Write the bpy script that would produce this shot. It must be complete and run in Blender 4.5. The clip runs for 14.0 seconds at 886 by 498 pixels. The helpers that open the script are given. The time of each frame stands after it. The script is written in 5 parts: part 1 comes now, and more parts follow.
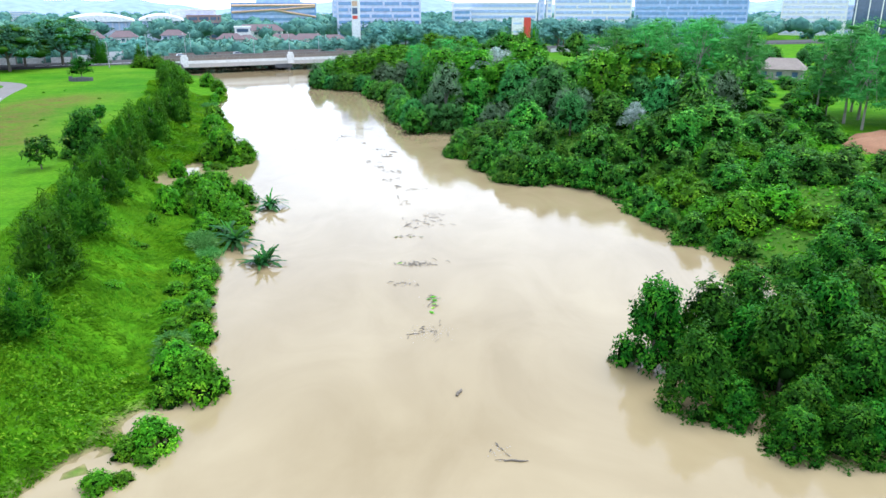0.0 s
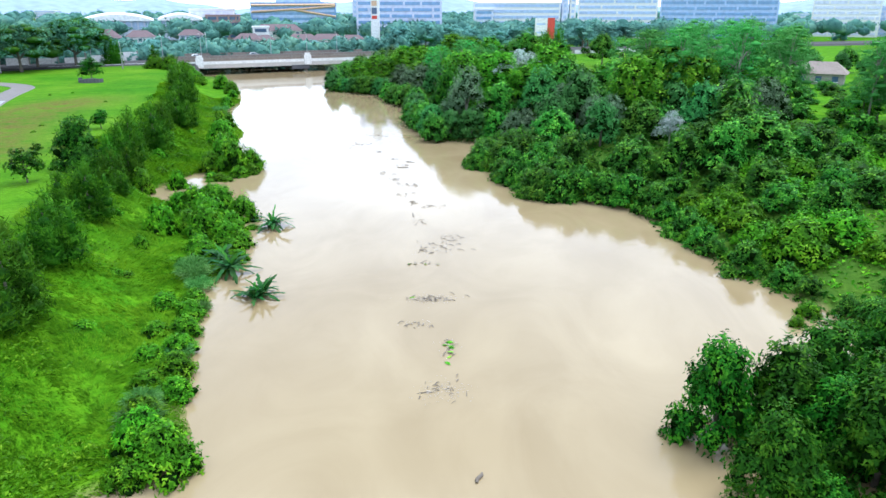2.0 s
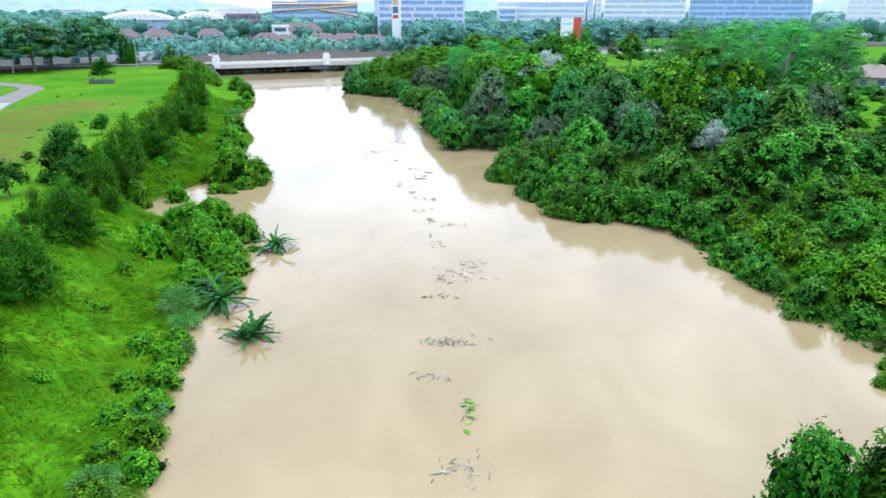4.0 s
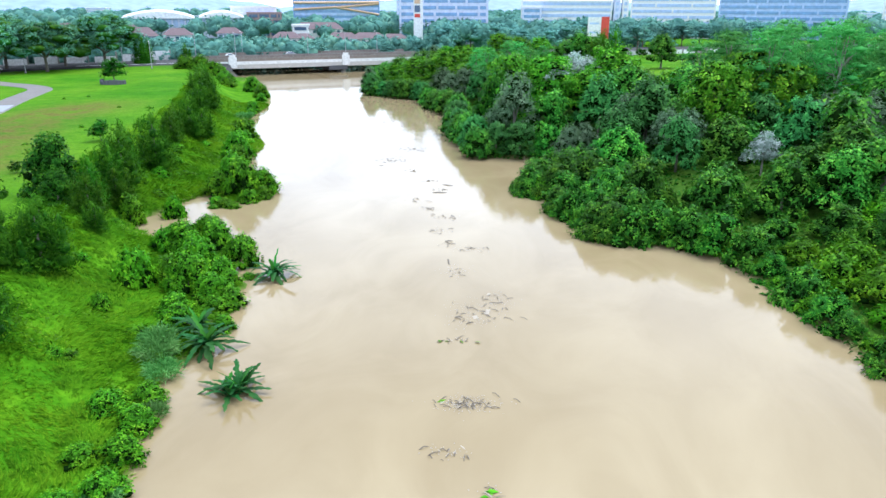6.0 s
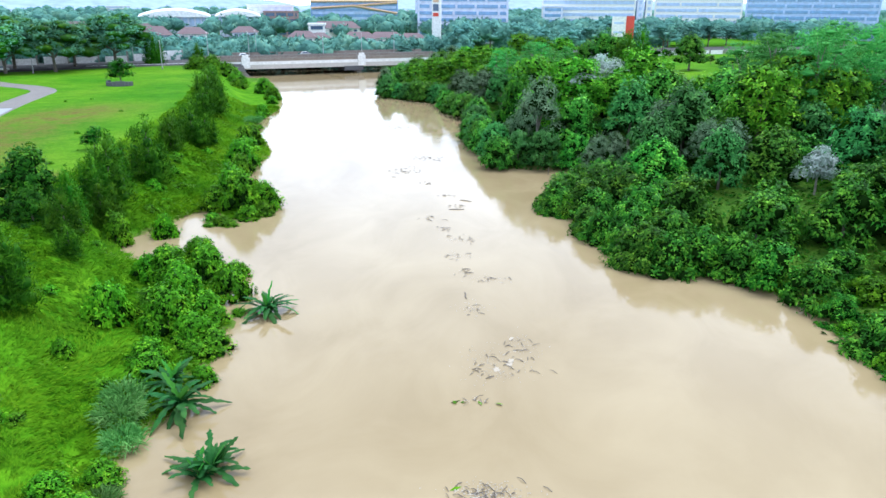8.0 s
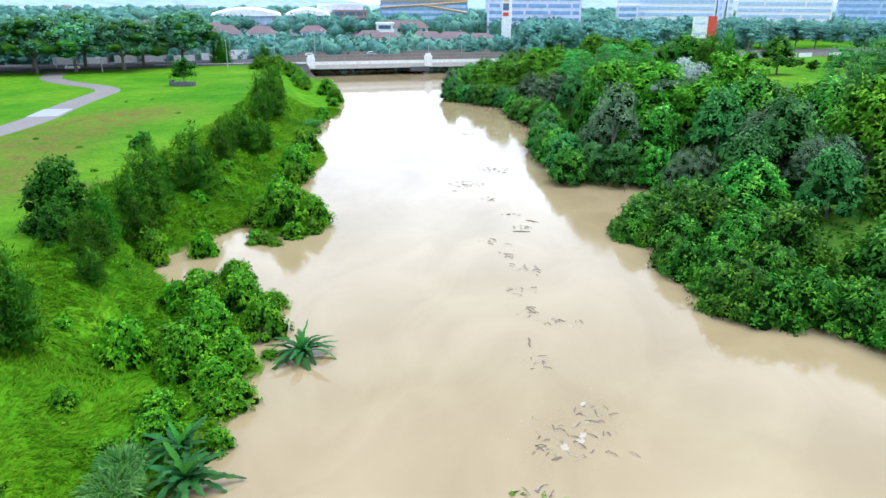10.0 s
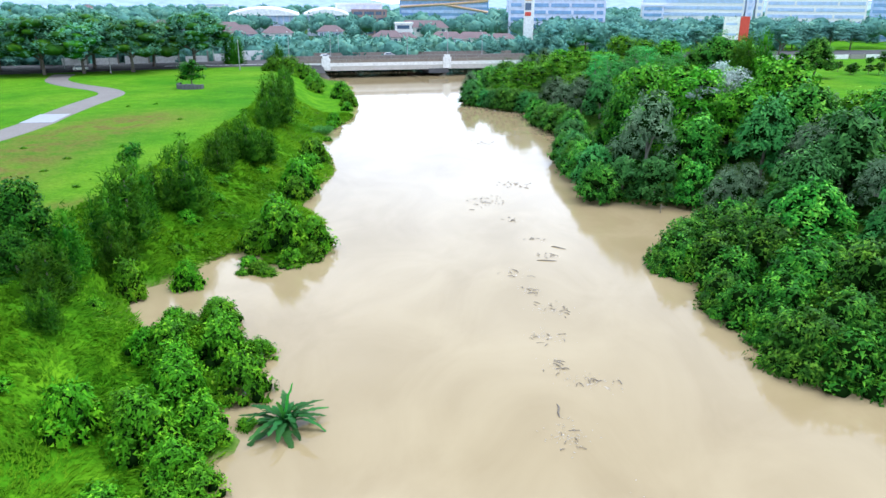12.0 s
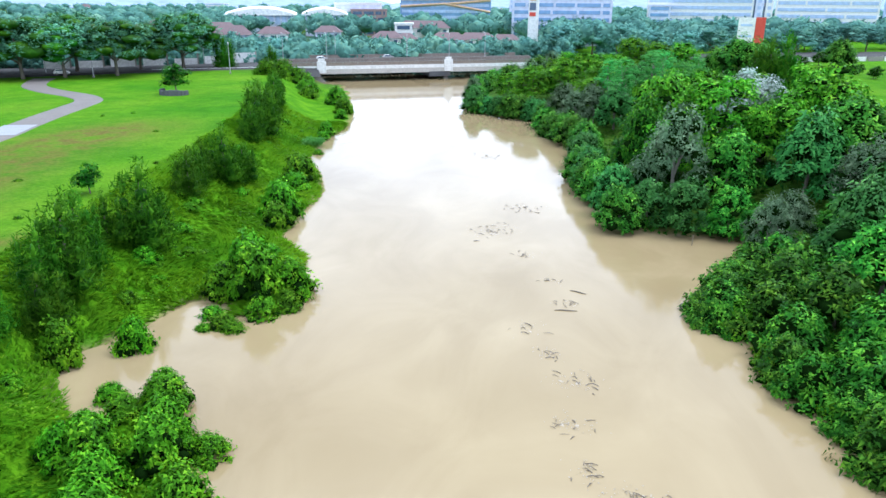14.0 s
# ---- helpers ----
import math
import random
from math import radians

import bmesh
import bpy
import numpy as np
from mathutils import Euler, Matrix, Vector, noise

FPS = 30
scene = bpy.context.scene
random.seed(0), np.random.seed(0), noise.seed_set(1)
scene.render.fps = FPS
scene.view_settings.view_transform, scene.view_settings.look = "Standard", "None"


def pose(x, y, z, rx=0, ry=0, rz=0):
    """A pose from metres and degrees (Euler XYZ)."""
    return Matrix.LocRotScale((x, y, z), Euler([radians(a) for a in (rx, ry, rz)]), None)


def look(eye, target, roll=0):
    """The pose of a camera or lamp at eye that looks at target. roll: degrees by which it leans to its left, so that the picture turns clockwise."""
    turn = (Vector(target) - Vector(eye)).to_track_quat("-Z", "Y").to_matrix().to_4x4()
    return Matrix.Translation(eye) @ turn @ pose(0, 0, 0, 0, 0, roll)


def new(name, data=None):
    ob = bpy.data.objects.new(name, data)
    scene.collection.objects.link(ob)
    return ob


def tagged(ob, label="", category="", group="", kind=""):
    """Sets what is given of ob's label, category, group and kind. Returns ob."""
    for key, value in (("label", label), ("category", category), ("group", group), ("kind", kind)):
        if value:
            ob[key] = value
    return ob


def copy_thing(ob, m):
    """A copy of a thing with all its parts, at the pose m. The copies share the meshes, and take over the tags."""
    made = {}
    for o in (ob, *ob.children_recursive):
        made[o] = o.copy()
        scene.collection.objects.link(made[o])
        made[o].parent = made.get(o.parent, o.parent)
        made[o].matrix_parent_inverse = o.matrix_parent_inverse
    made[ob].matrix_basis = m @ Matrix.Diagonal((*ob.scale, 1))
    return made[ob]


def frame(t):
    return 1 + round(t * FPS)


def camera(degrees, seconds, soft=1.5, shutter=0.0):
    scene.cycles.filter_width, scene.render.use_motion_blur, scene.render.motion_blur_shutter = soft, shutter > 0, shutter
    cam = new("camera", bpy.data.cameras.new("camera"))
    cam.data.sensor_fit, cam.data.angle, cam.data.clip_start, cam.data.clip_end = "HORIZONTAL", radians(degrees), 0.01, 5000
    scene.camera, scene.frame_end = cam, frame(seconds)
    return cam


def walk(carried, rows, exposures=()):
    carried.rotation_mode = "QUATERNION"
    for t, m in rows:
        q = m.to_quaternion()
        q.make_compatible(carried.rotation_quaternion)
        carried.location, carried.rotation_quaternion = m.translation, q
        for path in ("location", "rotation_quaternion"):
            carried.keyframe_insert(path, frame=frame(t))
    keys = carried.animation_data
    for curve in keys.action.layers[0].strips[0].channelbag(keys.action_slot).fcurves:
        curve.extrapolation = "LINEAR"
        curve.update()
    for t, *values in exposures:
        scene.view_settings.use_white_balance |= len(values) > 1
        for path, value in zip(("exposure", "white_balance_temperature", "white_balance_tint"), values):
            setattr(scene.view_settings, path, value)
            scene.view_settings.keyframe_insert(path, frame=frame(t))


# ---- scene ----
cam = camera(62.9, 14.0)
METRES, EYE, TILT, LEAN, TURN = 68.0, 24.6, -18.3, 0.0, 0.0
ROWS = [
    (0.0, 0.0, 0.0, 0.0, -0.0, 0.0, 0.0),
    (0.5, 0.0004, 0.0319, 0.0114, 0.33, -0.0, -0.14),
    (1.0, 0.0005, 0.0639, 0.0226, 0.74, -0.01, -0.3),
    (1.5, 0.0005, 0.0961, 0.0335, 1.13, -0.02, -0.45),
    (2.0, -0.0002, 0.1282, 0.0438, 1.49, -0.02, -0.6),
    (2.5, -0.0007, 0.1604, 0.0542, 1.89, -0.03, -0.75),
    (3.0, -0.0017, 0.1923, 0.0646, 2.29, -0.05, -0.9),
    (5.5, -0.0084, 0.3541, 0.1178, 4.33, -0.2, -1.65),
    (6.0, -0.0107, 0.3867, 0.1288, 4.73, -0.23, -1.81),
    (6.5, -0.0129, 0.4191, 0.1401, 5.05, -0.27, -1.93),
    (7.0, -0.0153, 0.4492, 0.1505, 5.24, -0.29, -1.99),
    (7.5, -0.0186, 0.4813, 0.1614, 5.55, -0.33, -2.11),
    (10.0, -0.037, 0.6403, 0.2152, 11.1, -0.72, -4.0),
    (10.5, -0.0414, 0.6729, 0.2262, 12.5, -0.83, -4.46),
    (11.0, -0.0473, 0.7057, 0.2373, 12.55, -0.84, -4.49),
    (11.5, -0.0537, 0.7389, 0.2485, 12.57, -0.85, -4.5),
    (12.0, -0.0611, 0.7742, 0.2606, 12.59, -0.88, -4.51),
    (12.5, -0.0699, 0.8124, 0.2746, 12.62, -0.9, -4.52),
    (13.0, -0.0796, 0.8528, 0.2892, 12.64, -0.92, -4.54),
    (13.5, -0.0902, 0.8953, 0.3041, 12.67, -0.92, -4.56),
    (14.0, -0.101, 0.9389, 0.3196, 12.7, -0.95, -4.57),
]
walk(cam, [(t, pose(0, 0, EYE, TILT, LEAN, TURN) @ pose(METRES * x, METRES * y, METRES * z, 90 + pitch, roll, yaw)) for t, x, y, z, yaw, pitch, roll in ROWS], exposures=((0.0, 0.40, 5620, 10), (14.0, 0.40, 5620, 10)))

# ---- world, sun, exposure ----
world = bpy.data.worlds.new("overcast_sky")
scene.world = world
world.use_nodes = True
wn, wl = world.node_tree.nodes, world.node_tree.links
wn.clear()
w_out = wn.new("ShaderNodeOutputWorld")
w_bg = wn.new("ShaderNodeBackground")
w_sky = wn.new("ShaderNodeTexSky")
w_sky.sky_type, w_sky.sun_disc = "NISHITA", False
SUN_ELEVATION, SUN_TURN = radians(60), radians(48)
w_sky.sun_elevation, w_sky.sun_rotation = SUN_ELEVATION, SUN_TURN
w_dim = wn.new("ShaderNodeVectorMath")
w_dim.operation = "SCALE"
w_dim.inputs["Scale"].default_value = 0.10
w_co = wn.new("ShaderNodeTexCoord")
w_noise = wn.new("ShaderNodeTexNoise")
w_noise.inputs["Scale"].default_value, w_noise.inputs["Detail"].default_value = 2.6, 7.0
w_map = wn.new("ShaderNodeMapping")
w_map.inputs["Scale"].default_value = (1, 1, 2.6)
w_ramp = wn.new("ShaderNodeValToRGB")
w_ramp.color_ramp.elements[0].position, w_ramp.color_ramp.elements[0].color = 0.34, (0.53, 0.60, 0.74, 1)
w_ramp.color_ramp.elements[1].position, w_ramp.color_ramp.elements[1].color = 0.66, (1.32, 1.35, 1.40, 1)
w_mix = wn.new("ShaderNodeMix")
w_mix.data_type = "RGBA"
w_mix.inputs["Factor"].default_value = 0.86
wl.new(w_co.outputs["Generated"], w_map.inputs["Vector"])
wl.new(w_map.outputs["Vector"], w_noise.inputs["Vector"])
wl.new(w_noise.outputs["Fac"], w_ramp.inputs["Fac"])
wl.new(w_sky.outputs["Color"], w_dim.inputs[0])
wl.new(w_dim.outputs["Vector"], w_mix.inputs[6])
w_sep = wn.new("ShaderNodeSeparateXYZ")
w_low = wn.new("ShaderNodeMapRange")
w_low.inputs["From Min"].default_value, w_low.inputs["From Max"].default_value = 0.0, 0.55
w_low.inputs["To Min"].default_value, w_low.inputs["To Max"].default_value = 1.55, 0.85
w_top = wn.new("ShaderNodeMapRange")
w_top.inputs["From Min"].default_value, w_top.inputs["From Max"].default_value = 0.6, 1.0
w_top.inputs["To Min"].default_value, w_top.inputs["To Max"].default_value = 1.0, 2.5
w_both = wn.new("ShaderNodeMath")
w_both.operation = "MULTIPLY"
w_haze = wn.new("ShaderNodeVectorMath")
w_haze.operation = "SCALE"
wl.new(w_co.outputs["Generated"], w_sep.inputs["Vector"])
wl.new(w_sep.outputs["Z"], w_low.inputs["Value"])
wl.new(w_ramp.outputs["Color"], w_haze.inputs[0])
wl.new(w_sep.outputs["Z"], w_top.inputs["Value"])
wl.new(w_low.outputs[0], w_both.inputs[0])
wl.new(w_top.outputs[0], w_both.inputs[1])
wl.new(w_both.outputs[0], w_haze.inputs["Scale"])
wl.new(w_haze.outputs["Vector"], w_mix.inputs[7])
wl.new(w_mix.outputs[2], w_bg.inputs["Color"])
wl.new(w_bg.outputs["Background"], w_out.inputs["Surface"])
w_bg.inputs["Strength"].default_value = 1.27

sun_data = bpy.data.lights.new("sun", "SUN")
sun_data.energy, sun_data.angle, sun_data.color = 1.8, radians(24), (1.0, 0.96, 0.9)
sun = new("sun", sun_data)
sun_way = Vector((math.sin(SUN_TURN) * math.cos(SUN_ELEVATION), math.cos(SUN_TURN) * math.cos(SUN_ELEVATION), math.sin(SUN_ELEVATION)))
sun.matrix_world = look(sun_way * 300, (0, 0, 0))


# ---- materials ----
def node_mat(name, rough=0.8, spec=0.3):
    m = bpy.data.materials.new(name)
    m.use_nodes = True
    n, l = m.node_tree.nodes, m.node_tree.links
    b = n["Principled BSDF"]
    b.inputs["Roughness"].default_value = rough
    b.inputs["Specular IOR Level"].default_value = spec
    return m, n, l, b


def ramp(n, stops):
    r = n.new("ShaderNodeValToRGB")
    e = r.color_ramp.elements
    while len(e) < len(stops):
        e.new(0.5)
    for k, (p, c) in enumerate(stops):
        e[k].position, e[k].color = p, (*c, 1)
    return r


def noise_node(n, l, scale, detail=4, vector=None, rough=0.55):
    t = n.new("ShaderNodeTexNoise")
    t.inputs["Scale"].default_value, t.inputs["Detail"].default_value = scale, detail
    t.inputs["Roughness"].default_value = rough
    if vector is not None:
        l.new(vector, t.inputs["Vector"])
    return t


def mix_rgb(n, l, fac, a, b, blend="MIX"):
    m = n.new("ShaderNodeMix")
    m.data_type, m.blend_type = "RGBA", blend
    for sock, v in ((m.inputs["Factor"], fac), (m.inputs[6], a), (m.inputs[7], b)):
        if isinstance(v, (int, float)):
            sock.default_value = v
        elif isinstance(v, tuple):
            sock.default_value = (*v, 1)
        else:
            l.new(v, sock)
    return m.outputs[2]


def surface(name, a, b, scale, rough=0.8, bump=0.3, fine=8.0, spec=0.3, metal=0.0):
    """A plain weathered surface: two tones at two scales and a fine relief."""
    m, n, l, p = node_mat(name, rough, spec)
    co = n.new("ShaderNodeTexCoord").outputs["Object"]
    big, small = noise_node(n, l, scale, 5, co), noise_node(n, l, scale * fine, 4, co)
    c = mix_rgb(n, l, big.outputs["Fac"], a, b)
    dim = ramp(n, [(0.3, (0.8, 0.8, 0.8)), (0.7, (1.1, 1.1, 1.1))])
    l.new(small.outputs["Fac"], dim.inputs["Fac"])
    l.new(mix_rgb(n, l, 1.0, c, dim.outputs["Color"], "MULTIPLY"), p.inputs["Base Color"])
    p.inputs["Metallic"].default_value = metal
    bm_ = n.new("ShaderNodeBump")
    bm_.inputs["Strength"].default_value, bm_.inputs["Distance"].default_value = bump, 0.05
    l.new(small.outputs["Fac"], bm_.inputs["Height"])
    l.new(bm_.outputs["Normal"], p.inputs["Normal"])
    return m


def foliage(name, dark, mid, light, gloss=0.42, through_light=0.10, patch=0.6):
    """Leaves: the tone varies from leaf to leaf, from bough to bough and from plant to plant."""
    m, n, l, p = node_mat(name, gloss + 0.1, 0.07)
    geo, info = n.new("ShaderNodeNewGeometry"), n.new("ShaderNodeObjectInfo")
    r = ramp(n, [(0.0, dark), (0.55, mid), (1.0, light)])
    co = n.new("ShaderNodeTexCoord").outputs["Object"]
    bough = noise_node(n, l, patch, 3, co)
    add = n.new("ShaderNodeMath")
    add.operation = "MULTIPLY_ADD"
    add.inputs[1].default_value = 0.40
    l.new(geo.outputs["Random Per Island"], add.inputs[0])
    sub = n.new("ShaderNodeMath")
    sub.operation = "MULTIPLY_ADD"
    sub.inputs[1].default_value, sub.inputs[2].default_value = 1.5, -0.42
    l.new(bough.outputs["Fac"], sub.inputs[0])
    l.new(sub.outputs[0], add.inputs[2])
    l.new(add.outputs[0], r.inputs["Fac"])
    hsv = n.new("ShaderNodeHueSaturation")
    hue = n.new("ShaderNodeMapRange")
    hue.inputs["To Min"].default_value, hue.inputs["To Max"].default_value = 0.487, 0.512
    val = n.new("ShaderNodeMapRange")
    val.inputs["To Min"].default_value, val.inputs["To Max"].default_value = 0.72, 1.3
    l.new(info.outputs["Random"], hue.inputs["Value"])
    l.new(info.outputs["Random"], val.inputs["Value"])
    l.new(hue.outputs[0], hsv.inputs["Hue"])
    l.new(val.outputs[0], hsv.inputs["Value"])
    l.new(r.outputs["Color"], hsv.inputs["Color"])
    l.new(hsv.outputs["Color"], p.inputs["Base Color"])
    tr = n.new("ShaderNodeBsdfTranslucent")
    l.new(hsv.outputs["Color"], tr.inputs["Color"])
    mx = n.new("ShaderNodeMixShader")
    mx.inputs["Fac"].default_value = through_light
    l.new(p.outputs["BSDF"], mx.inputs[1])
    l.new(tr.outputs["BSDF"], mx.inputs[2])
    l.new(mx.outputs["Shader"], n["Material Output"].inputs["Surface"])
    return m


LEAF = {
    "bright": foliage("bright_leaves", (0.0118, 0.063, 0.0013), (0.0745, 0.252, 0.00412), (0.253, 0.514, 0.0117)),
    "bank": foliage("bank_leaves", (0.00784, 0.0406, 0.0013), (0.0758, 0.257, 0.00509), (0.292, 0.565, 0.0165)),
    "vine": foliage("vine_leaves", (0.00162, 0.01, 0.0011), (0.0338, 0.155, 0.00966), (0.219, 0.52, 0.0326)),
    "wood": foliage("woodland_leaves", (0.00367, 0.0224, 0.00262), (0.0507, 0.22, 0.0165), (0.247, 0.563, 0.0483)),
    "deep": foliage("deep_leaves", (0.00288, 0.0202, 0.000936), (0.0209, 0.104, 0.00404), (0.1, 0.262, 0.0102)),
    "teal": foliage("bluish_leaves", (0.0084, 0.0525, 0.0123), (0.0466, 0.207, 0.0389), (0.131, 0.373, 0.0767)),
    "yellow": foliage("yellowish_leaves", (0.0072, 0.044, 0.0032), (0.0858, 0.308, 0.011), (0.299, 0.588, 0.0278)),
    "needle": foliage("needle_sprays", (0.00572, 0.0359, 0.000971), (0.0358, 0.139, 0.0036), (0.105, 0.27, 0.00763), 0.6, 0.2),
    "silver": foliage("silvery_leaves", (0.08, 0.18, 0.11), (0.32, 0.41, 0.35), (0.66, 0.70, 0.67), 0.5, 0.15),
    "grey": foliage("greyish_leaves", (0.035, 0.077, 0.035), (0.112, 0.188, 0.0938), (0.272, 0.368, 0.216), 0.6, 0.2),
    "feather": foliage("feathery_leaves", (0.0364, 0.189, 0.0367), (0.0982, 0.386, 0.0788), (0.205, 0.524, 0.12), 0.6, 0.35),
    # distance haze is mixed into the next two leaf colours as pale blue
    "avenue": foliage("haze_tinted_avenue_leaves", (0.0328, 0.125, 0.0783), (0.106, 0.296, 0.172), (0.248, 0.472, 0.258), 0.7, 0.2),
    "far": foliage("haze_tinted_leaves", (0.0443, 0.131, 0.126), (0.143, 0.337, 0.277), (0.277, 0.491, 0.345), 0.8, 0.2, 0.12),
    "banana": foliage("banana_leaves", (0.0075, 0.0413, 0.00891), (0.0257, 0.108, 0.0222), (0.0756, 0.21, 0.0415), 0.3, 0.2),
    "young": foliage("young_banana_leaves", (0.03, 0.17, 0.02), (0.06, 0.26, 0.03), (0.10, 0.34, 0.05), 0.35, 0.3),
    "grass": foliage("rank_grass", (0.0427, 0.152, 0.00207), (0.09, 0.216, 0.00251), (0.17, 0.308, 0.00496), 0.8, 0.4, 0.10),
    "reed": foliage("grey_green_reeds", (0.040, 0.13, 0.022), (0.095, 0.25, 0.050), (0.22, 0.40, 0.11), 0.6, 0.25),
}
# near-black green for crown cores: the shade inside crowns, put into the colour
CORE_SHADE = surface("dark_crown_core_shade", (0.004, 0.014, 0.002), (0.009, 0.027, 0.004), 1.5, 1.0, 0.8, spec=0.0)
BARK = surface("bark", (0.10, 0.085, 0.065), (0.19, 0.17, 0.14), 1.5, 0.9, 0.8)
PALE_BARK = surface("pale_bark", (0.20, 0.18, 0.15), (0.33, 0.31, 0.27), 1.2, 0.9, 0.6)
CONCRETE = surface("old_concrete", (0.24, 0.225, 0.20), (0.34, 0.32, 0.29), 0.3, 0.85, 0.3)
PALE_CONCRETE = surface("pale_concrete", (0.46, 0.44, 0.41), (0.60, 0.58, 0.55), 0.3, 0.85, 0.3)
STAINED = surface("rust_stained_concrete", (0.20, 0.16, 0.13), (0.33, 0.28, 0.24), 0.4, 0.85, 0.3)
WHITE_PAINT = surface("white_paint", (0.74, 0.74, 0.73), (0.82, 0.82, 0.81), 0.2, 0.6, 0.1)
DARK_CONCRETE = surface("dark_grey_concrete", (0.07, 0.075, 0.085), (0.13, 0.13, 0.14), 0.4, 0.8, 0.3)
ASPHALT = surface("asphalt", (0.05, 0.05, 0.052), (0.075, 0.073, 0.07), 0.3, 0.9, 0.3, 20)
WALKWAY = surface("walkway_paving", (0.145, 0.125, 0.11), (0.20, 0.18, 0.165), 0.25, 0.6, 0.3, 12)
EARTH = surface("red_earth", (0.23, 0.11, 0.055), (0.33, 0.17, 0.09), 0.5, 0.95, 0.8)
# clay and brick tones lightened, with distance haze painted into them
ROOF_TILE = surface("clay_roof", (0.13, 0.095, 0.10), (0.19, 0.135, 0.135), 0.3, 0.8, 0.4)
BRICK = surface("brick_red_wall", (0.30, 0.20, 0.20), (0.38, 0.27, 0.26), 0.2, 0.85, 0.2)
METAL = surface("galvanised_steel", (0.42, 0.43, 0.44), (0.52, 0.53, 0.54), 2.0, 0.45, 0.1, metal=0.7)
ROOF_WHITE = surface("white_sheet_roof", (0.78, 0.79, 0.80), (0.84, 0.85, 0.86), 0.1, 0.5, 0.1)
BLUE_GLASS = surface("blue_curtain_glass", (0.16, 0.30, 0.52), (0.22, 0.38, 0.62), 0.05, 0.12, 0.0, spec=0.6)
# cladding paled towards whitish blue to paint haze over the far blocks
PALE_BLUE = surface("pale_blue_cladding", (0.38, 0.50, 0.72), (0.46, 0.58, 0.80), 0.05, 0.4, 0.0)
DARK_GLASS = surface("dark_window_glass", (0.05, 0.09, 0.16), (0.08, 0.13, 0.22), 0.1, 0.1, 0.0, spec=0.6)
LILAC = surface("pale_lilac_wall", (0.58, 0.62, 0.78), (0.66, 0.70, 0.84), 0.05, 0.6, 0.0)
# orange dulled and lightened, again as haze in the base colour
ORANGE = surface("orange_panel", (0.60, 0.40, 0.25), (0.68, 0.47, 0.31), 0.1, 0.5, 0.05)
RED = surface("red_panel", (0.55, 0.06, 0.04), (0.65, 0.09, 0.06), 0.3, 0.5, 0.05)
RUBBER = surface("tyre_rubber", (0.02, 0.02, 0.02), (0.03, 0.03, 0.03), 5, 0.8, 0.2)
WOOD = surface("wet_driftwood", (0.10, 0.08, 0.06), (0.26, 0.22, 0.17), 3.0, 0.8, 0.6)
PALE_WOOD = surface("bleached_debris", (0.30, 0.26, 0.20), (0.46, 0.42, 0.35), 3.0, 0.8, 0.5)
FOAM = surface("river_scum", (0.36, 0.30, 0.215), (0.44, 0.38, 0.29), 2.0, 0.7, 0.4)
SLAB = surface("pale_slab", (0.24, 0.255, 0.28), (0.30, 0.315, 0.34), 0.5, 0.35, 0.1)
# green hills coloured pale blue: the haze is in the base colour
HILL = surface("haze_tinted_hills", (0.24, 0.33, 0.46), (0.32, 0.41, 0.54), 0.004, 1.0, 0.0)


def water_material():
    m, n, l, p = node_mat("muddy_water", 0.065, 0.5)
    p.inputs["IOR"].default_value = 1.5
    co = n.new("ShaderNodeTexCoord").outputs["Object"]
    mp = n.new("ShaderNodeMapping")
    mp.inputs["Rotation"].default_value = (0, 0, radians(16))
    mp.inputs["Scale"].default_value = (1, 0.6, 1)
    l.new(co, mp.inputs["Vector"])
    v = mp.outputs["Vector"]
    silt, swirl = noise_node(n, l, 0.04, 5, v), noise_node(n, l, 0.11, 6, v)
    swirl.inputs["Distortion"].default_value = 1.2
    c = ramp(n, [(0.3, (0.282, 0.212, 0.108)), (0.7, (0.350, 0.274, 0.150))])
    l.new(silt.outputs["Fac"], c.inputs["Fac"])
    # silt swirls, widened in tone to paint pale cloud reflections into the colour
    c2 = ramp(n, [(0.38, (0.94, 0.925, 0.90)), (0.66, (1.08, 1.085, 1.10))])
    l.new(swirl.outputs["Fac"], c2.inputs["Fac"])
    l.new(mix_rgb(n, l, 1.0, c.outputs["Color"], c2.outputs["Color"], "MULTIPLY"), p.inputs["Base Color"])
    rip, chop = noise_node(n, l, 1.6, 3, v), noise_node(n, l, 0.3, 4, v)
    chop.inputs["Distortion"].default_value = 0.8
    b1, b2 = n.new("ShaderNodeBump"), n.new("ShaderNodeBump")
    b1.inputs["Strength"].default_value, b1.inputs["Distance"].default_value = 0.06, 0.08
    b2.inputs["Strength"].default_value, b2.inputs["Distance"].default_value = 0.08, 0.25
    l.new(rip.outputs["Fac"], b1.inputs["Height"])
    l.new(chop.outputs["Fac"], b2.inputs["Height"])
    l.new(b2.outputs["Normal"], b1.inputs["Normal"])
    l.new(b1.outputs["Normal"], p.inputs["Normal"])
    return m


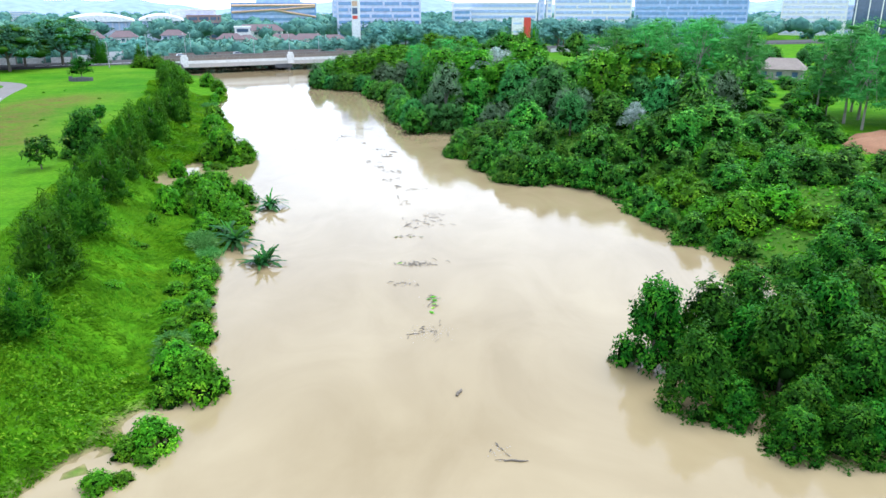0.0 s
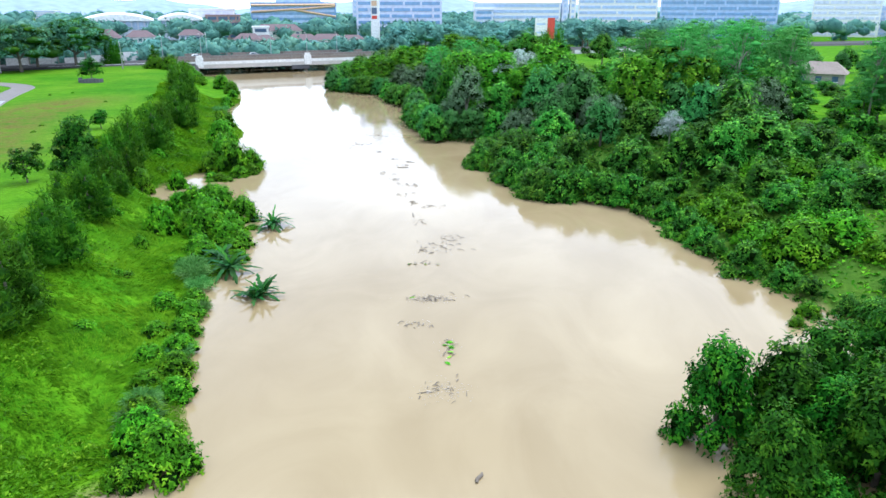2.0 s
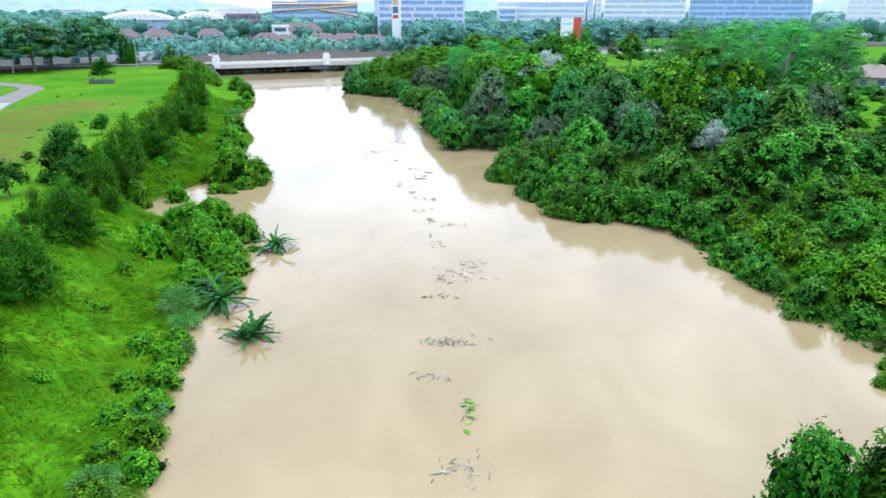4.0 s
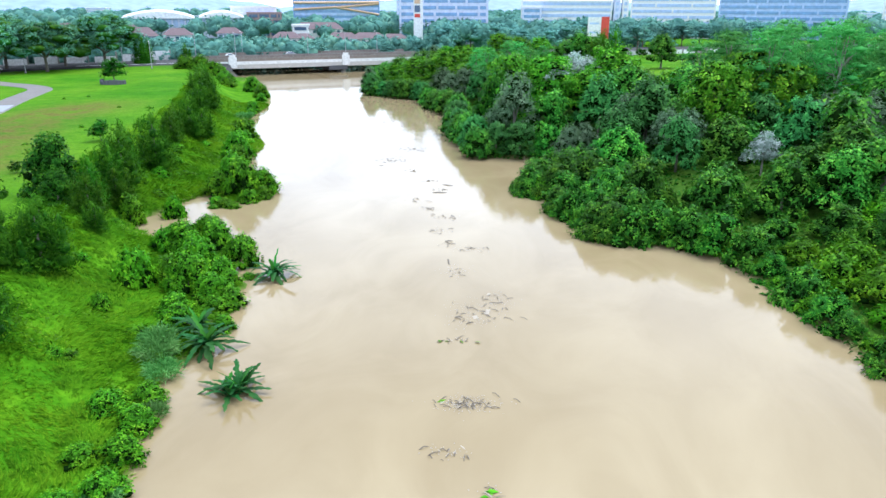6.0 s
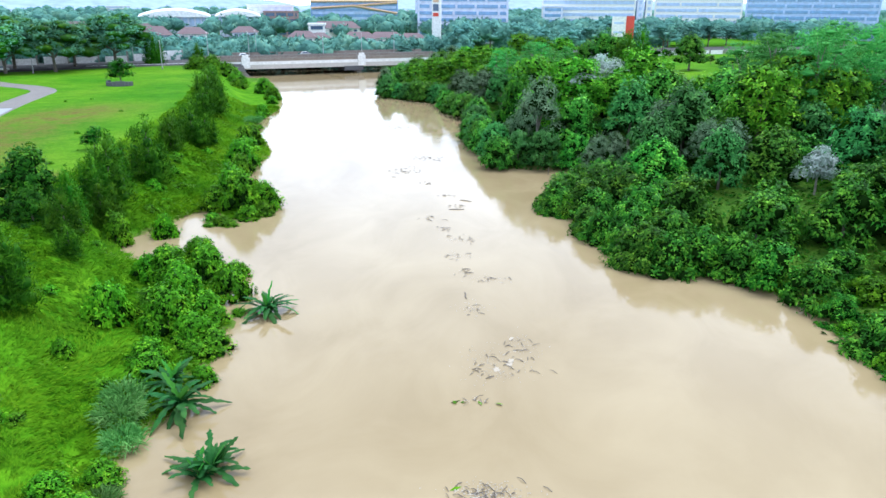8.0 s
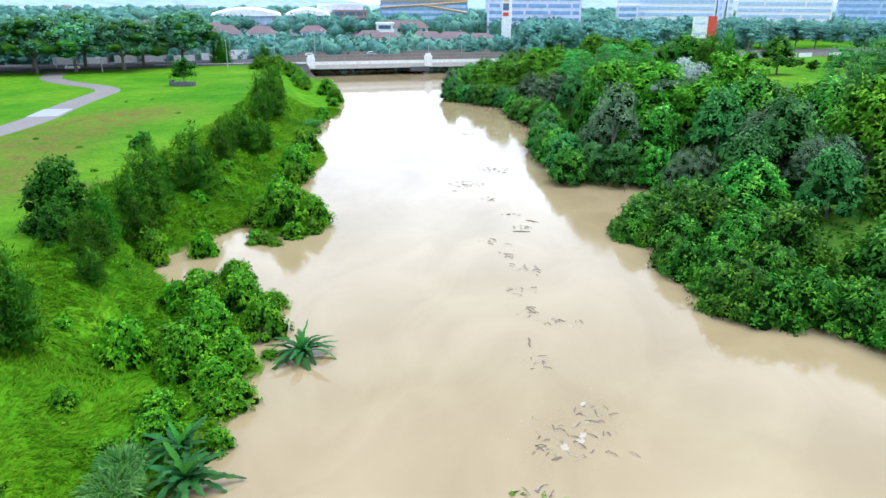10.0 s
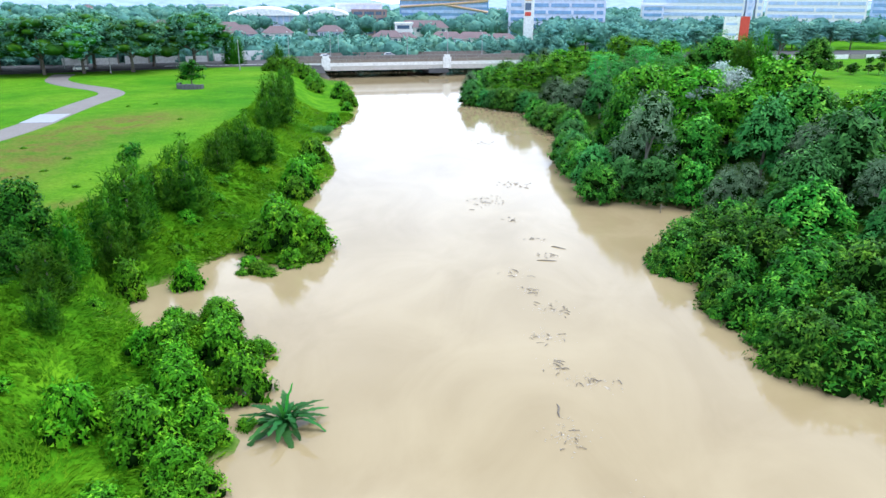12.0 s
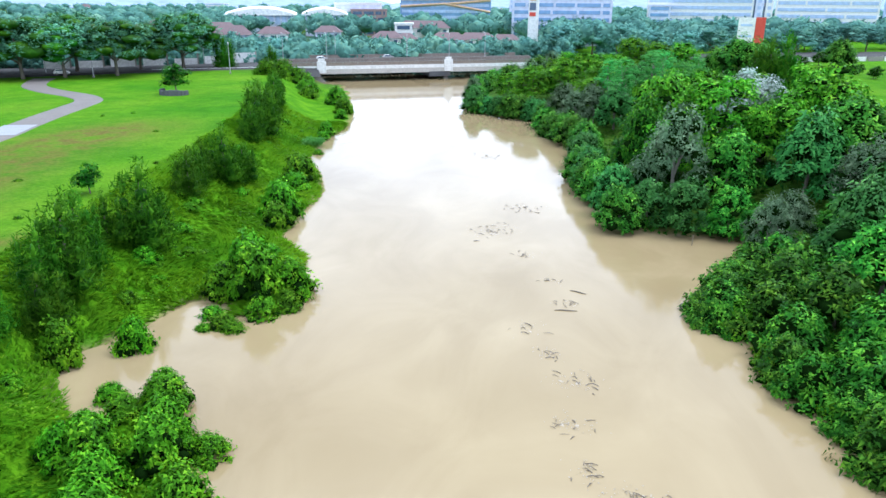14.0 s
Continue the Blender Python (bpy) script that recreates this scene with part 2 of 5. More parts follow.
def ground_material():
    """Rank bank grass, mown lawn with worn patches, dark soil under the trees: blended by the zone stored on the sheet."""
    m, n, l, p = node_mat("ground_cover", 0.95, 0.04)
    co = n.new("ShaderNodeTexCoord").outputs["Object"]

    def zone(name):
        a = n.new("ShaderNodeAttribute")
        a.attribute_name = name
        return a.outputs["Fac"]

    fine, mid, wide = noise_node(n, l, 2.2, 5, co), noise_node(n, l, 0.35, 5, co), noise_node(n, l, 0.05, 4, co)
    rank = ramp(n, [(0.25, (0.042, 0.165, 0.002)), (0.5, (0.072, 0.212, 0.003)), (0.75, (0.135, 0.300, 0.006))])
    l.new(mid.outputs["Fac"], rank.inputs["Fac"])
    lawn = ramp(n, [(0.3, (0.044, 0.170, 0.003)), (0.5, (0.080, 0.214, 0.005)), (0.72, (0.122, 0.246, 0.010))])
    l.new(wide.outputs["Fac"], lawn.inputs["Fac"])
    speck = ramp(n, [(0.3, (0.72, 0.76, 0.7)), (0.7, (1.15, 1.12, 1.1))])
    l.new(fine.outputs["Fac"], speck.inputs["Fac"])
    worn = mix_rgb(n, l, fine.outputs["Fac"], (0.105, 0.125, 0.02), (0.15, 0.105, 0.035))
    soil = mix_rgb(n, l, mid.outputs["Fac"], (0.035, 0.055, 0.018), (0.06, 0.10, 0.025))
    mud = mix_rgb(n, l, mid.outputs["Fac"], (0.22, 0.15, 0.08), (0.34, 0.25, 0.14))
    mott = ramp(n, [(0.35, (0.78, 0.84, 0.8)), (0.6, (1.06, 1.04, 1.05))])
    l.new(mid.outputs["Fac"], mott.inputs["Fac"])
    turf = mix_rgb(n, l, 1.0, lawn.outputs["Color"], mott.outputs["Color"], "MULTIPLY")
    c = mix_rgb(n, l, zone("lawn"), rank.outputs["Color"], turf)
    patch = n.new("ShaderNodeMath")
    patch.operation = "MULTIPLY"
    pr = ramp(n, [(0.25, (0, 0, 0)), (0.62, (1, 1, 1))])
    l.new(mid.outputs["Fac"], pr.inputs["Fac"])
    l.new(pr.outputs["Color"], patch.inputs[0])
    l.new(zone("worn"), patch.inputs[1])
    c = mix_rgb(n, l, patch.outputs[0], c, worn)
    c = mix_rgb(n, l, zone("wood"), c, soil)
    c = mix_rgb(n, l, zone("mud"), c, mud)
    l.new(mix_rgb(n, l, 1.0, c, speck.outputs["Color"], "MULTIPLY"), p.inputs["Base Color"])
    b = n.new("ShaderNodeBump")
    b.inputs["Strength"].default_value, b.inputs["Distance"].default_value = 0.7, 0.25
    l.new(fine.outputs["Fac"], b.inputs["Height"])
    l.new(b.outputs["Normal"], p.inputs["Normal"])
    return m


WATER, GROUND = water_material(), ground_material()


# ---- mesh helpers ----
def quick_mesh(name, verts, faces, mats, index=None, smooth=False, normals=None):
    """A mesh from arrays; faces is an array of equal-sided polygons or a list of such arrays."""
    groups = [np.asarray(f, dtype=np.int32) for f in (faces if isinstance(faces, list) else [faces]) if len(f)]
    me = bpy.data.meshes.new(name)
    verts = np.asarray(verts, dtype=np.float32)
    me.vertices.add(len(verts))
    me.vertices.foreach_set("co", verts.ravel())
    loops = np.concatenate([g.ravel() for g in groups])
    sizes = np.concatenate([np.full(len(g), g.shape[1], dtype=np.int32) for g in groups])
    me.loops.add(len(loops))
    me.loops.foreach_set("vertex_index", loops)
    me.polygons.add(len(sizes))
    me.polygons.foreach_set("loop_start", np.concatenate([[0], np.cumsum(sizes)[:-1]]).astype(np.int32))
    for m in mats:
        me.materials.append(m)
    if index is not None:
        me.polygons.foreach_set("material_index", np.asarray(index, dtype=np.int32))
    me.polygons.foreach_set("use_smooth", np.full(len(sizes), smooth or normals is not None, dtype=bool))
    me.update(calc_edges=True)
    if normals is not None:
        me.normals_split_custom_set_from_vertices(np.asarray(normals, dtype=np.float32).tolist())
    return me


def part(name, bm, material, parent=None, label="", bevel=0.0):
    """One bmesh as one mesh object, under a thing or a part."""
    if bevel:
        bmesh.ops.bevel(bm, geom=list(bm.edges), offset=bevel, segments=1, affect="EDGES", clamp_overlap=True)
    me = bpy.data.meshes.new(name)
    bm.to_mesh(me)
    bm.free()
    me.materials.append(material)
    ob = new(name, me)
    ob.parent = parent
    return tagged(ob, label)


def part_mesh(name, me, parent=None, label=""):
    ob = new(name, me)
    ob.parent = parent
    return tagged(ob, label)


def box(x0, y0, z0, x1, y1, z1, bm=None):
    bm = bm or bmesh.new()
    m = Matrix.Translation(((x0 + x1) / 2, (y0 + y1) / 2, (z0 + z1) / 2)) @ Matrix.Diagonal((abs(x1 - x0), abs(y1 - y0), abs(z1 - z0), 1))
    bmesh.ops.create_cube(bm, size=1, matrix=m)
    return bm


def rod(a, b, r0, r1, sides=8, bm=None):
    bm = bm or bmesh.new()
    a, b = Vector(a), Vector(b)
    d = b - a
    m = Matrix.Translation((a + b) / 2) @ d.to_track_quat("Z", "Y").to_matrix().to_4x4()
    bmesh.ops.create_cone(bm, cap_ends=True, segments=sides, radius1=r0, radius2=r1, depth=d.length, matrix=m)
    return bm


def tube(points, radii, sides=7):
    """Vertices and quads of a tapered tube along a bent line."""
    pts = [Vector(p) for p in points]
    vs, fs = [], []
    for k, (p, r) in enumerate(zip(pts, radii)):
        d = (pts[min(k + 1, len(pts) - 1)] - pts[max(k - 1, 0)]).normalized()
        a = d.orthogonal().normalized()
        b = d.cross(a)
        for s in range(sides):
            w = 2 * math.pi * s / sides
            vs.append(p + r * (math.cos(w) * a + math.sin(w) * b))
    for k in range(len(pts) - 1):
        for s in range(sides):
            t = (s + 1) % sides
            fs.append((k * sides + s, k * sides + t, (k + 1) * sides + t, (k + 1) * sides + s))
    return np.array(vs), np.array(fs)


def join_arrays(pieces):
    vs, fs, n = [], [], 0
    for v, f in pieces:
        vs.append(v)
        fs.append(np.asarray(f) + n)
        n += len(v)
    return np.concatenate(vs), np.concatenate(fs)


def thing(name, label, category, group="", at=(0, 0, 0), kind=""):
    ob = new(name)
    ob.location = at
    return tagged(ob, label, category, group, kind)


# ---- the lie of the land ----
LEFT_SHORE = [(-30, -80), (-24, 10), (-21.7, 32.3), (-20.5, 35.4), (-19.2, 37), (-19.2, 39.9), (-18, 41.1), (-16.4, 42.2), (-15.2, 46.7), (-17.6, 51.5),
              (-20, 60.5), (-22, 66.5), (-22.8, 71), (-21.8, 76), (-22.3, 80.5), (-23.8, 86.4), (-25.8, 89.5), (-26.4, 96.5), (-28.5, 101),
              (-31.8, 103.5), (-33.5, 107), (-36, 110.5), (-37.5, 113), (-35.5, 117), (-32.6, 122.5), (-33, 126), (-36.5, 134), (-41.8, 139.5),
              (-43.5, 150), (-45, 160), (-49.7, 170), (-56, 180), (-59.5, 195), (-60.5, 205), (-61.5, 213), (-67, 232), (-76, 255), (-88, 285)]
LEFT_FAR = [(-104, 300), (-118, 330), (-150, 380), (-200, 420)]
RIGHT_SHORE = [(75, -80), (45, 5), (31, 28), (27, 36), (25, 44), (28, 52), (32, 60), (31, 65.8), (29.5, 69), (26, 76.6), (24, 86), (22.5, 94),
               (22.5, 100), (18, 104.5), (12, 104.2), (8.5, 107), (6.3, 112), (4, 118.5), (3.5, 123), (0.4, 126), (0.3, 128.5), (4.5, 138),
               (9, 147.5), (7, 150.3), (2, 150.5), (-7.5, 151.5), (-8.7, 160), (-13.2, 173), (-14.2, 200), (-21, 211), (-26, 230), (-43, 241),
               (-48.5, 274), (-47, 315)]
RIGHT_FAR = [(-60, 350), (-100, 400), (-170, 450)]
TREE_LINE = [(-25, -80), (-27, 30), (-29, 45), (-33, 60), (-39, 82), (-43, 98), (-47, 106), (-51, 118), (-53, 130), (-56, 143), (-59, 154), (-67, 183), (-79, 217),
             (-98, 265), (-112, 300), (-200, 400)]
# a slim backwater behind the bushes
INLET = [(-36.4, 107.6), (-38.2, 105.4), (-39.6, 103.6), (-41.2, 104.2), (-42, 107), (-40.6, 109.6), (-40.7, 114.5), (-41.2, 119.4), (-39.4, 119.6), (-38.4, 114.5), (-37.4, 112.2)]
NEAR = LEFT_SHORE.index((-33.5, 107)) + 1
RIVER = np.array(LEFT_SHORE[:NEAR] + INLET + LEFT_SHORE[NEAR + 2:] + LEFT_FAR + RIGHT_FAR[::-1] + RIGHT_SHORE[::-1], dtype=float)
POOL = [(-42.8, 108.3, 2.6), (-40.6, 112.2, 2.2), (-39.9, 116, 1.9), (-37.6, 105, 2.2), (-38, 102, 1.5), (-36.8, 112.6, 2.2)]
ISLETS = [(-17.7, 37.1, 1.5), (-19.9, 34.6, 0.7), (-18.4, 33.3, 1.1), (-25.2, 88.6, 1.2)]


def shore_distance(x, y):
    """Metres to the river's edge, positive on land."""
    x, y = np.asarray(x, float), np.asarray(y, float)
    best, inside = np.full(x.shape, 1e9), np.zeros(x.shape, bool)
    for (ax, ay), (bx, by) in zip(RIVER, np.roll(RIVER, -1, axis=0)):
        dx, dy = bx - ax, by - ay
        k = np.clip(((x - ax) * dx + (y - ay) * dy) / (dx * dx + dy * dy), 0, 1)
        best = np.minimum(best, np.hypot(x - ax - k * dx, y - ay - k * dy))
        if ay != by:
            inside ^= ((ay > y) != (by > y)) & (x < ax + (y - ay) / (by - ay) * dx)
    return np.where(inside, -best, best)


def step(a, b, v):
    t = np.clip((v - a) / (b - a), 0, 1)
    return t * t * (3 - 2 * t)


TL = np.array(TREE_LINE, float)
MID = [(0, 0), (2, 60), (-5, 100), (-15, 130), (-20, 150), (-35, 200), (-52, 240), (-68, 280), (-85, 330), (-150, 420)]
MIDA = np.array(MID, float)


def bank_edge(x, y):
    """Metres west of the line where the embankment's top begins."""
    return (np.interp(y, TL[:, 1], TL[:, 0]) - x) * 0.88


def is_west(x, y):
    return x < np.interp(y, MIDA[:, 1], MIDA[:, 0])


def ripple(x, y, s):
    return np.sin(x * s + 1.3 * np.sin(y * s * 0.7)) * np.sin(y * s * 1.1 + 0.9 * np.sin(x * s * 0.6 + 1))


def height(x, y):
    x, y = np.asarray(x, float), np.asarray(y, float)
    d = shore_distance(x, y)
    west = is_west(x, y)
    e = bank_edge(x, y)
    h = np.where(d < 0, np.maximum(d * 0.45, -2.0) - 0.12, -0.12 + 0.55 * step(0, 3, d) + 0.35 * step(3, 16, d))
    h = h + np.where(west & (d > 0), (3.9 * step(-7, 4, e)) * step(1, 8, d), 0)
    h = h + np.where(~west & (d > 0), 3.2 * step(2, 22, d), 0)
    h = h + np.where(d > 0, 0.10 * ripple(x, y, 1.1) * step(1, 4, d) * (1 - west * step(1, 6, e)) + 0.25 * ripple(x, y, 0.21) * step(4, 12, d) * (1 - west * step(1, 6, e)), 0)
    for px, py, r in POOL:
        h = h - 1.6 * np.exp(-((x - px) ** 2 + (y - py) ** 2) / r ** 2)
    for px, py, r in ISLETS:
        h = h + 0.9 * np.exp(-((x - px) ** 2 + (y - py) ** 2) / r ** 2)
    return h


def ground_z(x, y):
    return float(height(np.array([x]), np.array([y]))[0])


def spread(lo, hi, a, b, fine):
    """Grid lines: close between a and b, ever wider out to lo and hi."""
    mid = np.arange(a, b + 1e-6, fine)
    up, down = [b], [a]
    g = fine
    while up[-1] < hi:
        g *= 1.25
        up.append(min(up[-1] + g, hi))
    g = fine
    while down[-1] > lo:
        g *= 1.25
        down.append(max(down[-1] - g, lo))
    return np.concatenate([down[:0:-1], mid, up[1:]])


def build_ground():
    xs, ys = spread(-3500, 3500, -95, 70, 1.05), spread(-400, 4200, 25, 215, 1.05)
    X, Y = np.meshgrid(xs, ys)
    Z = height(X, Y)
    nx, ny = len(xs), len(ys)
    i = np.arange(nx * ny).reshape(ny, nx)
    f = np.stack([i[:-1, :-1], i[:-1, 1:], i[1:, 1:], i[1:, :-1]], -1).reshape(-1, 4)
    me = quick_mesh("ground", np.stack([X, Y, Z], -1).reshape(-1, 3), f, [GROUND], smooth=True)
    d, west, e = shore_distance(X, Y), is_west(X, Y), bank_edge(X, Y)
    field = (~west) & (Y > 262) & (Y < 395) & (X > 28) & (X < 125)
    lawn = np.where(west, step(0, 4, e), np.where(field, 1.0, 0.0))
    # worn tracks across the lawn, along the walkway
    track = np.interp(Y, [110, 125, 136, 152, 166, 185], [-70, -78, -83, -88, -88.5, -86])
    worn = 1.3 * np.exp(-((X - track) / 8.5) ** 2) * step(96, 116, Y) * (1 - step(166, 192, Y)) + 0.8 * np.exp(-((X + 59) / 2.5) ** 2 - ((Y - 118) / 3) ** 2)
    worn = np.clip(np.where(west, worn, 0) * lawn, 0, 1)
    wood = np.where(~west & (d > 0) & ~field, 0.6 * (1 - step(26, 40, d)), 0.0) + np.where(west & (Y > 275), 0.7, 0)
    mud = 1 - step(-0.05, 0.30, Z)
    for name, v in (("lawn", lawn), ("worn", worn), ("wood", wood), ("mud", mud)):
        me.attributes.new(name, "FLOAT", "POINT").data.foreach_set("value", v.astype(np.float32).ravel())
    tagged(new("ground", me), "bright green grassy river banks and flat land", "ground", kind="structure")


def build_water():
    bm = bmesh.new()
    bmesh.ops.create_grid(bm, x_segments=2, y_segments=2, size=0.5, matrix=Matrix.Translation((-60, 190, 0)) @ Matrix.Diagonal((330, 640, 1, 1)))
    me = bpy.data.meshes.new("water")
    bm.to_mesh(me)
    bm.free()
    me.materials.append(WATER)
    tagged(new("water", me), "swollen muddy brown river with a silky surface", "river", kind="structure")


build_ground()
build_water()


# ---- plants: how leaves and crowns are made ----
def unit(v):
    return v / np.maximum(np.linalg.norm(v, axis=-1, keepdims=True), 1e-9)


def leaf_quads(rng, base, way, normal, length, width, sag):
    """Pointed leaves, each a folded quad from its base along its way."""
    n = len(base)
    side = unit(np.cross(normal, way))
    L = length * rng.uniform(0.7, 1.3, (n, 1))
    W = width * rng.uniform(0.7, 1.25, (n, 1))
    down = np.array([0, 0, -1.0])
    mid = base + way * L * 0.5 + normal * W * 0.12
    tip = base + way * L + down * L * sag
    v = np.stack([base, mid + side * W * 0.5, tip, mid - side * W * 0.5], 1).reshape(-1, 3)
    return v, np.arange(4 * n).reshape(n, 4)


def leaf_points(rng, base, way, normal, length, width, sag):
    """Small pointed leaves, a triangle each."""
    n = len(base)
    side = unit(np.cross(normal, way)) * width * rng.uniform(0.35, 0.62, (n, 1))
    tip = base + way * length * rng.uniform(0.7, 1.3, (n, 1)) + np.array([0, 0, -1.0]) * length * sag
    return np.stack([base - side, base + side, tip], 1).reshape(-1, 3), np.arange(3 * n).reshape(n, 3)


def face_out(v, f, n):
    """Turns each polygon so that it faces the way its corners' normals point."""
    g = np.cross(v[f[:, 1]] - v[f[:, 0]], v[f[:, 2]] - v[f[:, 0]])
    back = (g * n[f[:, 0]]).sum(1) < 0
    f = f.copy()
    f[back] = f[back][:, ::-1]
    return f


def ico(sub=2):
    bm = bmesh.new()
    bmesh.ops.create_icosphere(bm, subdivisions=sub, radius=1)
    bm.verts.index_update()
    v = np.array([p.co[:] for p in bm.verts])
    f = np.array([[q.index for q in p.verts] for p in bm.faces])
    bm.free()
    return v, f


ICO = {1: ico(1), 2: ico(2)}


def crown_mesh(name, seed, lobes, leaves, length, width, sag, mat, low=-0.35, core=0.76, per=10, up=0.35, rough_core=1, inner=None):
    """A crown: rounded boughs (x, y, z, rx, ry, rz) with sprigs of leaves all over them, and solid cores inside, mostly
    coloured dark to stand for shade.
    """
    rng = np.random.default_rng(seed)
    lobes = np.asarray(lobes, float)
    area = (lobes[:, 3] * lobes[:, 4] + lobes[:, 3] * lobes[:, 5]) ** 1.0
    leaves, length, width = int(leaves * 1.5), length * 0.86, width * 0.95
    sprigs = leaves // per
    k = rng.choice(len(lobes), sprigs, p=area / area.sum())
    dirs = unit(rng.normal(size=(sprigs * 2, 3)))
    # no leaves below low, so dark cores show there as shaded undersides
    dirs = dirs[dirs[:, 2] > low]
    dirs = dirs[np.arange(sprigs) % len(dirs)]
    rough = 1 + 0.16 * np.sin(dirs[:, 0] * 7 + k) * np.sin(dirs[:, 1] * 6 + 2 * k) + rng.uniform(-0.14, 0.12, sprigs)
    pos = lobes[k, :3] + dirs * lobes[k, 3:6] * rough[:, None]
    out = unit(dirs / lobes[k, 3:6] + np.array([0, 0, up]))
    # the leaves of a sprig fan out round its end
    P = np.repeat(pos, per, 0) + rng.normal(size=(sprigs * per, 3)) * length * 0.58
    O = np.repeat(out, per, 0)
    spin = unit(rng.normal(size=(sprigs * per, 3)))
    way = unit(spin - (spin * O).sum(1, keepdims=True) * O * 0.75 + O * 0.25)
    nor = unit(O + rng.normal(size=O.shape) * 0.35)
    v, f = leaf_points(rng, P, way, nor, length, width, sag)
    # each leaf takes its light mostly as its bough does, so that boughs read as rounded forms
    mid = lobes[:, :3].mean(0)
    whole = unit((P - mid) / np.maximum(np.ptp(P, axis=0), 0.5))
    bend = np.repeat(unit(np.repeat(unit(dirs / lobes[k, 3:6]), per, 0) * 0.8 + whole * 0.5 + nor * 0.4), 3, 0)
    f = face_out(v, f, bend)
    pieces_v, pieces_n, quads, tris, n0 = [v], [bend], f, [], len(v)
    # cores whose dark colour paints shade into the gaps between leaves
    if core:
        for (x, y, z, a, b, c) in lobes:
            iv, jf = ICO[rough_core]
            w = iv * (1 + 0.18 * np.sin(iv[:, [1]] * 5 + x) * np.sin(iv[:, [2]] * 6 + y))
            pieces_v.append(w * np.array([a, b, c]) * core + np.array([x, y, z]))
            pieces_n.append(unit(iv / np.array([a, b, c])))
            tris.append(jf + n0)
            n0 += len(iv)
    return quick_mesh(name, np.concatenate(pieces_v), [quads] + ([np.concatenate(tris)] if tris else []), [mat, inner or CORE_SHADE], np.concatenate([np.zeros(len(quads)), np.ones(sum(len(t) for t in tris))]), normals=np.concatenate(pieces_n))


def trunk_mesh(name, seed, h, r, limbs, mat, lean=0.3, sink=1.0):
    rng = np.random.default_rng(seed)
    bend = rng.normal(size=2) * lean
    line = [(bend[0] * s * s, bend[1] * s * s, -sink + (h + sink) * s) for s in (0, 0.25, 0.5, 0.75, 1)]
    pieces = [tube(line, [r * 1.5, r * 1.05, r * 0.9, r * 0.7, r * 0.4])]
    for x, y, z in limbs:
        s = rng.uniform(0.35, 0.85)
        a = Vector((bend[0] * s * s, bend[1] * s * s, h * s))
        b = Vector((x, y, z))
        m = a.lerp(b, 0.5) + Vector((0, 0, 0.12 * (b - a).length))
        pieces.append(tube([a, m, b], [r * 0.55, r * 0.38, r * 0.12], 5))
    v, f = join_arrays(pieces)
    return quick_mesh(name, v, f, [mat], smooth=True)


def stems(seed, lobes, h, r=0.07):
    """The short stem and forking boughs of a bush."""
    return trunk_mesh("stem", seed, h, r, [(l[0] * 0.85, l[1] * 0.85, l[2]) for l in lobes[2:8]], BARK, 0.15, 0.6)


KINDS = {}


def plant(kind, variant, name, label, category, group, crown, trunk=None):
    ob = thing(name, label, category, group, (0, 0, -300))
    if trunk is not None:
        part_mesh("trunk", trunk, ob)
    part_mesh("crown", crown, ob)
    KINDS.setdefault(kind, []).append(ob)
    return ob


USED = {}


def grow(kind, x, y, size=1.0, turn=None, z=None, tall=1.0, which=None):
    """Sets a plant of that kind on the ground at x, y."""
    pool = KINDS[kind]
    n = USED.get(kind, 0)
    USED[kind] = n + 1
    pick = pool[(n if which is None else which) % len(pool)]
    turn = (n * 137.5 + x * 31) % 360 if turn is None else turn
    z = max(ground_z(x, y), -0.3) - 0.05 if z is None else z
    m = Matrix.Translation((x, y, z)) @ pose(0, 0, 0, 0, 0, turn) @ Matrix.Diagonal((size, size, size * tall, 1))
    if pick.location.z < -200:
        pick.matrix_basis = m
        return pick
    made = copy_thing(pick, m)
    made.matrix_basis = m
    return made


def round_lobes(rng, n, R, z0, z1, r0, r1, flat=0.8, uneven=0.22):
    """Boughs packed into a dome."""
    out = [(0, 0, z0 + (z1 - z0) * 0.55, R * 0.5, R * 0.5, (z1 - z0) * 0.42)]
    for k in range(n):
        w, q = k * 2.4 + rng.uniform(-0.3, 0.3), math.sqrt((k + 0.5) / n)
        r = rng.uniform(r0, r1)
        top = z1 - (z1 - z0) * (q ** 2.2) * 0.85 - rng.uniform(0, uneven) * (z1 - z0)
        out.append((math.cos(w) * q * (R - r * 0.7), math.sin(w) * q * (R - r * 0.7), max(top - r * flat, z0 + r * 0.4), r, r * rng.uniform(0.85, 1.15), r * flat))
    return out


def layer_lobes(rng, n, R, z0, z1, r0, r1, flat=0.28):
    """Boughs as flat shelves, one over another."""
    out = []
    for k in range(n):
        s = (k + 0.5) / n
        w, z = k * 2.4 + rng.uniform(-0.4, 0.4), z0 + (z1 - z0) * s
        reach = R * (1 - 0.6 * s ** 2) * rng.uniform(0.35, 0.75)
        r = rng.uniform(r0, r1) * (1 - 0.25 * s)
        out.append((math.cos(w) * reach, math.sin(w) * reach, z, r, r * rng.uniform(0.8, 1.2), max(r * flat, 0.3)))
    return out


